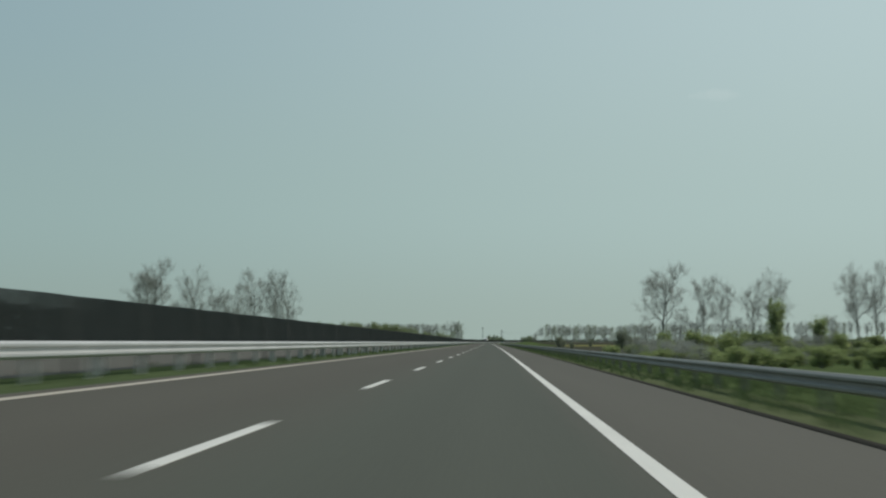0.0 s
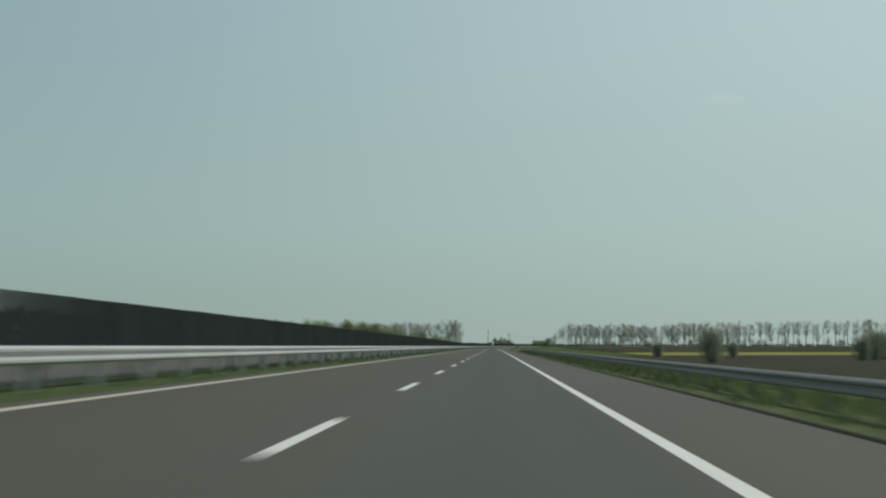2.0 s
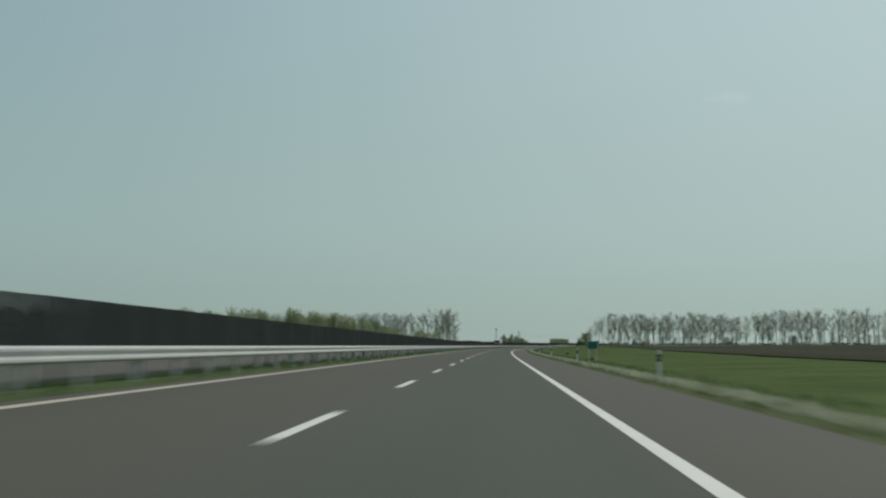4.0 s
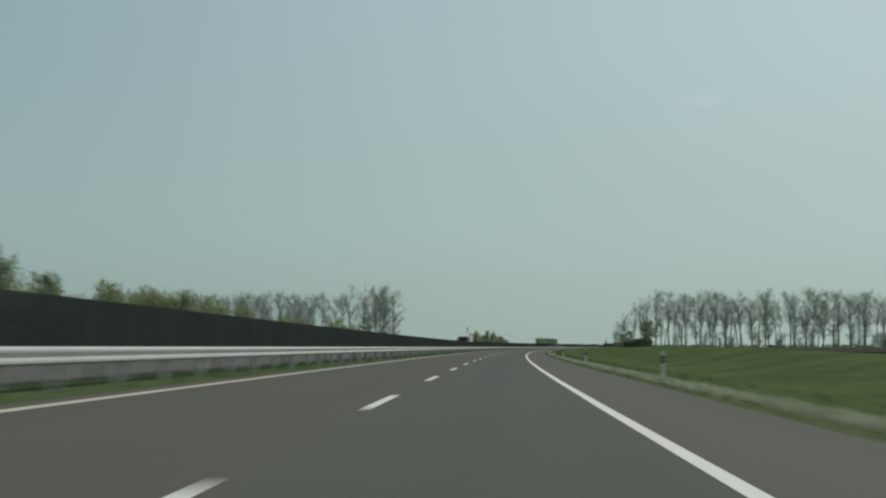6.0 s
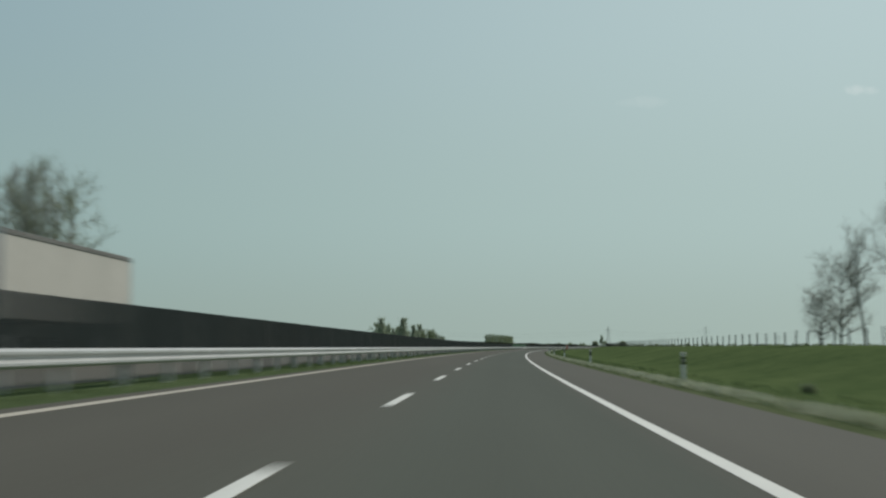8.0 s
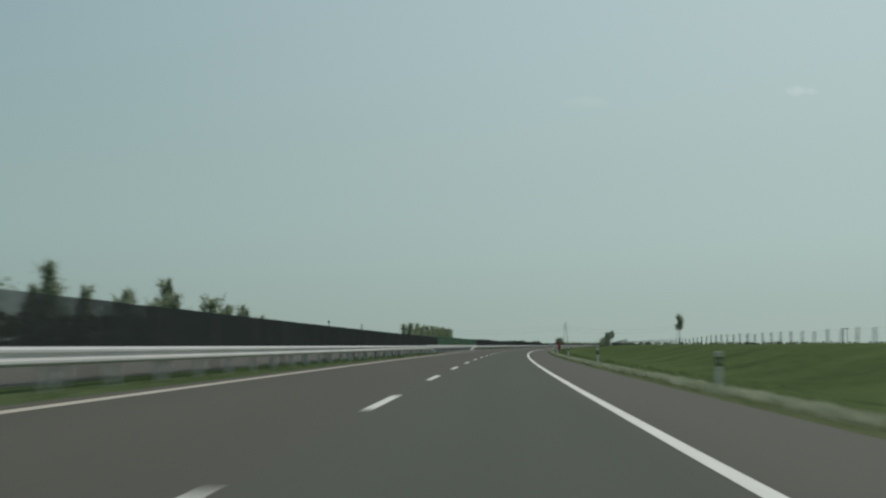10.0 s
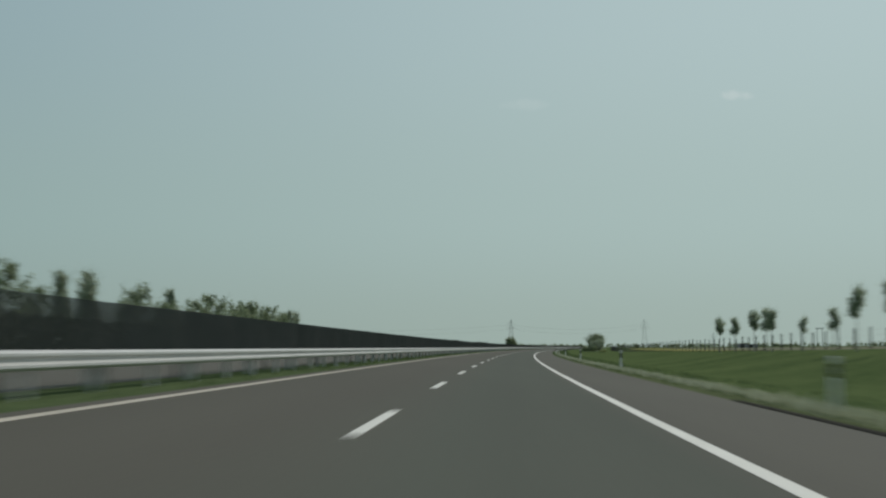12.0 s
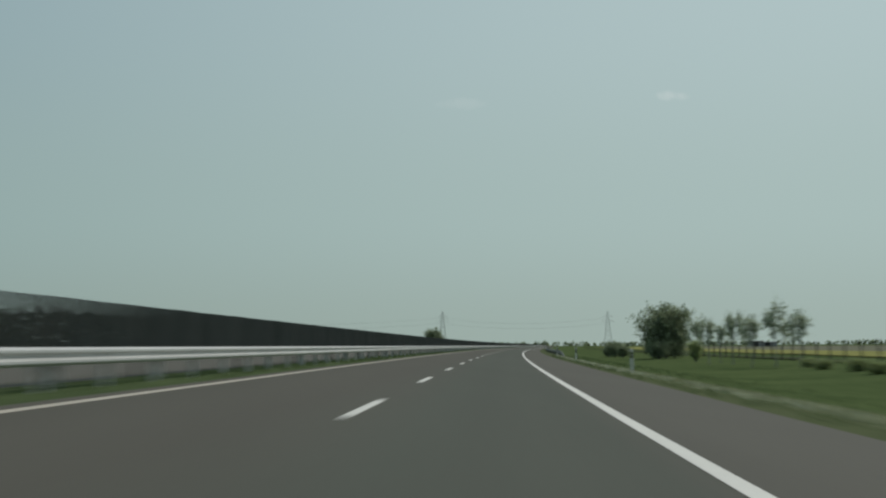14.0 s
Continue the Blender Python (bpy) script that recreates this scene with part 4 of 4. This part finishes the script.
# ---- wire fence on the bank ----
def wire_fence(s0, s1, d, label, tall, pitch=4.5):
    origin = on_road((s0 + s1) / 2, d, land((s0 + s1) / 2, d))
    fence = tagged(root("wire_fence", origin), label, "fence", "fence lengths")
    rng = random.Random(int(s0))
    bm = bmesh.new()
    rod(bm, (0, 0, -0.3), (0, 0, tall), 0.058, 0.052, 7)
    post = part("post", bm, WOOD_POST, fence)
    n = int((s1 - s0) / pitch)
    for i in range(n):
        s = s0 + i * pitch
        where = on_road(s, d, land(s, d) - rng.uniform(0, 0.15)) - origin
        if i == 0:
            post.location = where
        else:
            again(post, where, 0.0).rotation_euler = (rng.uniform(-0.04, 0.04), rng.uniform(-0.04, 0.04), 0)
    for z in [tall * k for k in (0.16, 0.4, 0.63, 0.86)]:
        strip("wire", [(d - 0.003, z), (d + 0.003, z), (d, z + 0.006)], s0, s1 - pitch, 12, WIRE, fence, closed=True, origin=origin, height=lambda s, x: land(s, d))
    return fence


for k in range(7):
    wire_fence(1200 + 162 * k, 1200 + 162 * (k + 1), 24.0, "weathered wooden post and wire game fence on the grassy bank", (1.25, 1.25, 1.15, 0.95, 1.5, 1.6, 1.6)[k])


# ---- delineator posts ----
def delineator():
    ob = tagged(root("delineator"), "white plastic delineator post with a black band", "delineator", "delineators along the shoulder")
    bm = bmesh.new()
    box(bm, (-0.06, -0.05, -0.2), (0.06, 0.05, 0.62), 0.012)
    part("shaft", bm, PLASTIC, ob)
    bm = bmesh.new()
    box(bm, (-0.062, -0.052, 0.62), (0.062, 0.052, 0.86), 0.012)
    part("band", bm, BLACK, ob, "black band")
    bm = bmesh.new()
    box(bm, (-0.06, -0.05, 0.86), (0.06, 0.05, 1.0), 0.02)
    part("cap", bm, PLASTIC, ob)
    bm = bmesh.new()
    box(bm, (-0.02, -0.058, 0.70), (0.02, -0.05, 0.80))
    part("reflector", bm, PALE_GLASS, ob, "pale grey reflector")
    return ob


first_post = None
for k in range(12, 55):
    s = 44 + 50 * k + 6 * smoothstep(1950, 2100, 50 * k)
    m = Matrix.LocRotScale(on_road(s, 7.4, land(s, 7.4)), Euler((0, 0, -turn_at(s))), None)
    if 1735 < s < 1840 or s > 2300:
        continue
    if first_post:
        copy_thing(first_post, m)
    else:
        first_post = delineator()
        first_post.matrix_basis = m


# ---- small green sign ----
def distance_sign(s, d):
    ob = tagged(root("road_sign", on_road(s, d, land(s, d)), -turn_at(s)), "small plain green road sign on two steel posts", "road sign")
    bm = bmesh.new()
    box(bm, (-0.38, -0.015, 0.90), (0.38, 0.015, 1.47), 0.01)
    part("panel", bm, SIGN_GREEN, ob)
    bm = bmesh.new()
    for lo, hi in (((-0.36, -0.021, 1.43), (0.36, -0.016, 1.45)), ((-0.36, -0.021, 0.92), (0.36, -0.016, 0.94)), ((-0.36, -0.021, 0.94), (-0.34, -0.016, 1.43)), ((0.34, -0.021, 0.94), (0.36, -0.016, 1.43))):
        box(bm, lo, hi)
    part("border", bm, PLASTIC, ob, "thin white border")
    for x in (-0.25, 0.25):
        bm = bmesh.new()
        rod(bm, (x, 0.045, -0.3), (x, 0.045, 1.45), 0.03, 0.03, 8)
        part("post", bm, STEEL, ob)
    return ob


distance_sign(697, 8.6)


# ---- emergency telephone behind the guardrail ----
def emergency_phone(s, d):
    ob = tagged(root("emergency_phone", on_road(s, d, land(s, d)), -turn_at(s)), "orange emergency telephone cabinet in a white steel frame", "telephone")
    for x in (-0.44, 0.44):
        for y in (-0.4, 0.4):
            bm = bmesh.new()
            rod(bm, (x, y, -0.3), (x, y, 1.92), 0.03, 0.03, 8)
            part("frame_post", bm, PLASTIC, ob)
    bm = bmesh.new()
    box(bm, (-0.5, -0.47, 1.92), (0.5, 0.47, 1.97), 0.02)
    part("roof", bm, PLASTIC, ob, "thin white roof")
    bm = bmesh.new()
    box(bm, (-0.27, -0.25, 0.88), (0.27, 0.2, 1.74), 0.04)
    cab_box = part("cabinet", bm, ORANGE, ob)
    bm = bmesh.new()
    box(bm, (-0.2, -0.268, 1.15), (0.2, -0.252, 1.6), 0.006)
    part("door", bm, ORANGE, cab_box)
    bm = bmesh.new()
    box(bm, (-0.36, -0.3, 0.2), (0.36, -0.26, 0.88), 0.01)
    part("lower_panel", bm, ORANGE, ob)
    bm = bmesh.new()
    box(bm, (-0.1, -0.1, 0.0), (0.1, 0.1, 0.95), 0.02)
    part("pedestal", bm, STEEL, ob)
    bm = bmesh.new()
    box(bm, (-0.44, -0.42, 0.9), (0.44, -0.38, 0.94))
    part("crossbar", bm, BLACK, ob)
    return ob


emergency_phone(1797.5, 8.55)


# ---- lorry on the opposite carriageway ----
def wheel(ob, x, y, width=0.35):
    bm = bmesh.new()
    rod(bm, (x - width / 2, y, 0.5), (x + width / 2, y, 0.5), 0.5, 0.5, 20)
    tyre = part("wheel", bm, RUBBER, ob, "black tyre")
    bm = bmesh.new()
    rod(bm, (x - width / 2 - 0.02, y, 0.5), (x + width / 2 + 0.02, y, 0.5), 0.28, 0.28, 14)
    part("rim", bm, STEEL, tyre, "steel rim")


def lorry(s, d):
    """Faces back along the road."""
    ob = tagged(root("lorry", on_road(s, d, -FALL * d), -turn_at(s)), "articulated lorry with a white cab and a cream tarpaulin trailer", "lorry")
    bm = bmesh.new()
    box(bm, (-1.22, 0.1, 0.75), (1.22, 2.2, 2.95), 0.14)
    cab_body = part("cab", bm, CAB, ob)
    bm = bmesh.new()
    box(bm, (-1.08, 0.085, 1.75), (1.08, 0.16, 2.65), 0.03)
    part("windscreen", bm, DARK_GLASS, cab_body)
    bm = bmesh.new()
    box(bm, (-1.1, 0.06, 0.95), (1.1, 0.12, 1.55), 0.03)
    part("grille", bm, BLACK, cab_body, "black grille")
    bm = bmesh.new()
    box(bm, (-1.2, 0.0, 0.35), (1.2, 0.4, 0.8), 0.06)
    part("bumper", bm, CAB, cab_body)
    for x in (-0.95, 0.95):
        bm = bmesh.new()
        box(bm, (x - 0.18, -0.02, 0.5), (x + 0.18, 0.03, 0.68), 0.02)
        part("headlight", bm, PLASTIC, cab_body)
        bm = bmesh.new()
        box(bm, (x * 1.42 - 0.1, 0.25, 1.8), (x * 1.42 + 0.1, 0.4, 2.5), 0.03)
        part("mirror", bm, BLACK, cab_body)
        bm = bmesh.new()
        box(bm, (x * 1.288 - 0.01, 0.6, 1.8), (x * 1.288 + 0.01, 1.4, 2.55), 0.004)
        part("side_window", bm, DARK_GLASS, cab_body)
    bm = bmesh.new()
    for v in ((-1.1, 0.5, 2.95), (1.1, 0.5, 2.95), (-1.1, 2.1, 2.95), (1.1, 2.1, 2.95), (-1.05, 1.3, 3.3), (1.05, 1.3, 3.3), (-1.1, 2.1, 3.42), (1.1, 2.1, 3.42)):
        bm.verts.new(v)
    bmesh.ops.convex_hull(bm, input=bm.verts)
    part("wind_deflector", bm, CAB, ob)
    bm = bmesh.new()
    box(bm, (-1.25, 2.9, 1.15), (1.25, 16.4, 3.46), 0.04)
    body = part("trailer", bm, TRAILER, ob, "cream tarpaulin trailer")
    for y in (2.92, 16.38):
        bm = bmesh.new()
        box(bm, (-1.265, y - 0.05, 1.12), (1.265, y + 0.05, 3.48), 0.01)
        part("end_frame", bm, STEEL, body)
    for x in (-1.25, 1.25):
        bm = bmesh.new()
        box(bm, (x - 0.03, 2.9, 3.36), (x + 0.03, 16.4, 3.5), 0.01)
        part("roof_rail", bm, POST_STEEL, body, "dark grey roof rail")
    bm = bmesh.new()
    box(bm, (-0.45, 1.0, 0.7), (0.45, 16.2, 1.1), 0.02)
    part("chassis", bm, BLACK, ob, "black chassis")
    for y in (1.0, 3.9, 12.3, 13.6, 14.9):
        for x in (-1.05, 1.05):
            wheel(ob, x, y)
    return ob


lorry(1232.3, -12.2)


# ---- pylons, wires and mast ----
def pylon(s, d, high, label):
    ob = tagged(root("pylon", on_road(s, d, land(s, d)), -turn_at(s)), label, "pylon", "pylons")
    base = high * 0.11
    bm = bmesh.new()
    levels = 8

    def corner(i, k):
        f = k / levels
        half = base * (1 - f) ** 1.2 + 0.55
        return Vector(((-half, half)[i in (1, 2)], (-half, half)[i in (2, 3)], high * f))

    for i in range(4):
        for k in range(levels):
            rod(bm, corner(i, k), corner(i, k + 1), 0.11, 0.10, 4)
            rod(bm, corner(i, k), corner((i + 1) % 4, k + 1), 0.06, 0.06, 4)
            rod(bm, corner((i + 1) % 4, k), corner(i, k + 1), 0.06, 0.06, 4)
    part("tower", bm, PYLON_STEEL, ob)
    tips = []
    for f, reach in ((0.72, 5.0), (0.86, 3.8)):
        for side in (-1, 1):
            bm = bmesh.new()
            tip = Vector((side * reach, 0, high * f))
            for y in (-0.6, 0.6):
                rod(bm, (side * 0.6, y, high * f), tip, 0.08, 0.06, 4)
                rod(bm, (side * 0.6, y, high * f + 1.2), tip, 0.06, 0.05, 4)
            part("crossarm", bm, PYLON_STEEL, ob)
            bm = bmesh.new()
            rod(bm, tip, tip - Vector((0, 0, 1.4)), 0.07, 0.07, 5)
            part("insulator", bm, DARK_GLASS, ob)
            tips.append(tip - Vector((0, 0, 1.4)))
    return ob, tips


def portal_pylon(s, d, high):
    """Two slender legs under one crossbeam."""
    ob = tagged(root("pylon", on_road(s, d, land(s, d)), -turn_at(s)), "far grey portal pylon with two slender legs", "pylon", "pylons")
    for x in (-4.2, 4.2):
        bm = bmesh.new()
        rod(bm, (x, 0, -0.5), (x, 0, high), 0.6, 0.4, 8)
        part("leg", bm, PYLON_STEEL, ob)
    bm = bmesh.new()
    box(bm, (-7.0, -0.4, high - 1.4), (7.0, 0.4, high - 0.2), 0.1)
    part("crossbeam", bm, PYLON_STEEL, ob)
    for x in (-6.2, 0.0, 6.2):
        bm = bmesh.new()
        rod(bm, (x, 0, high - 3.4), (x, 0, high - 1.4), 0.12, 0.12, 6)
        part("insulator", bm, DARK_GLASS, ob)
    return ob


def line_between(a, b, sag):
    curve = bpy.data.curves.new("power_line", "CURVE")
    curve.dimensions = "3D"
    curve.bevel_depth = 0.02 * SC
    curve.bevel_resolution = 0
    path = curve.splines.new("POLY")
    path.points.add(16)
    for i in range(17):
        k = i / 16
        p = a.lerp(b, k) - Vector((0, 0, sag * SC * 4 * k * (1 - k)))
        path.points[i].co = (*p, 1)
    curve.materials.append(BLACK)
    ob = new("power_line", curve)
    tagged(ob, "thin sagging power line strung between pylons", "power line", "power lines")


towers = []
for s, d, high in ((3300, -330, 29), (3440, -90.5, 31.8), (3440, 53.7, 31.0), (4300, 177, 23.5)):
    towers.append(pylon(s, d, high, "grey steel lattice pylon standing in the fields"))
portal_pylon(4300, 348, 30)
bpy.context.view_layer.update()
for i, j in ((0, 1), (1, 2)):
    for a, b in zip(towers[i][1], towers[j][1]):
        line_between(towers[i][0].matrix_world @ (a * SC), towers[j][0].matrix_world @ (b * SC), 5.0)

mast = tagged(root("radio_mast", on_road(3400, -395.9, land(3400, -395.9))), "slim grey steel mast above the far trees", "mast")
bm = bmesh.new()
rod(bm, (0, 0, 0), (0, 0, 35.5), 0.8, 0.45, 8)
part("pole", bm, PYLON_STEEL, mast)
bm = bmesh.new()
rod(bm, (0, 0, 31.6), (0, 0, 35.0), 1.2, 1.2, 8)
part("antenna", bm, PYLON_STEEL, mast)


# ---- far farm building ----
def barn(s, d):
    ob = tagged(root("farm_building", on_road(s, d, land(s, d)), -turn_at(s)), "far grey farm building with two flat-pitched sheds", "farm building")
    for x0, x1, high in ((-6.0, 0.6, 3.1), (0.6, 8.6, 2.5)):
        bm = bmesh.new()
        box(bm, (x0, 0, 0), (x1, 14, high))
        body = part("wall", bm, PLASTER, ob)
        bm = bmesh.new()
        box(bm, (x0 - 0.3, -0.4, high), (x1 + 0.3, 14.4, high + 0.35), 0.05)
        part("roof", bm, ROOF, ob)
        bm = bmesh.new()
        box(bm, (x0 + 1.2, -0.06, 0.0), (x0 + 4.2, -0.01, 2.8))
        part("door", bm, BLACK, body, "dark door")
    return ob


barn(3000, 127)


# ---- grass along the verges ----
def tufts(name, label, bands, mat, seed, wide=0.035):
    rng = random.Random(seed)
    verts, faces = [], []
    for s0, s1, d0, d1, count, low, high in bands:
        for _ in range(count):
            s, d = rng.uniform(s0, s1), rng.uniform(d0, d1)
            if rng.random() > 0.7 + 1.1 * noise.noise(Vector((s * 0.2, d * 1.5, seed))):
                continue
            z = -FALL * d - 0.06 * math.sin(math.pi * (-d - 4.25) / 1.85) + 0.01 if d < 0 else land(s, d) + 0.02
            p = on_road(s, d, z)
            tall = rng.uniform(low, high)
            for _ in range(3):
                way = (Vector((0, 0, 1)) + any_way(rng) * 0.5).normalized()
                side = any_way(rng).cross(way).normalized() * wide
                at = len(verts)
                q = p + any_way(rng) * 0.1 * SC
                verts += [q - side * SC, q + side * SC, q + way * tall * SC]
                faces.append((at, at + 1, at + 2))
    return tagged(mesh_object(name, verts, faces, mat, scaled=True), label, "grass", kind="stuff")


tufts("grass", "rough green grass under the guardrails and on the verge",
      ((-20, 600, 6.8, 11.0, 16000, 0.08, 0.28), (600, 2300, 6.65, 7.1, 14000, 0.03, 0.07), (600, 2300, 7.8, 10.0, 14000, 0.04, 0.10), (-20, 1640, -6.0, -4.35, 16000, 0.03, 0.10),
       (1752, 2400, -6.0, -4.35, 7000, 0.03, 0.10)), BLADE, 4)
tufts("dry_grass", "pale dry grass and weeds along the shoulder's edge",
      ((600, 900, 7.0, 7.5, 17000, 0.06, 0.16), (900, 1750, 6.95, 7.45, 70000, 0.05, 0.15), (1850, 2060, 7.0, 7.5, 7500, 0.05, 0.15), (2060, 2300, 7.05, 7.45, 2500, 0.05, 0.12), (1745, 1850, 6.85, 7.6, 3200, 0.06, 0.18)), DRY_BLADE, 6, 0.027)
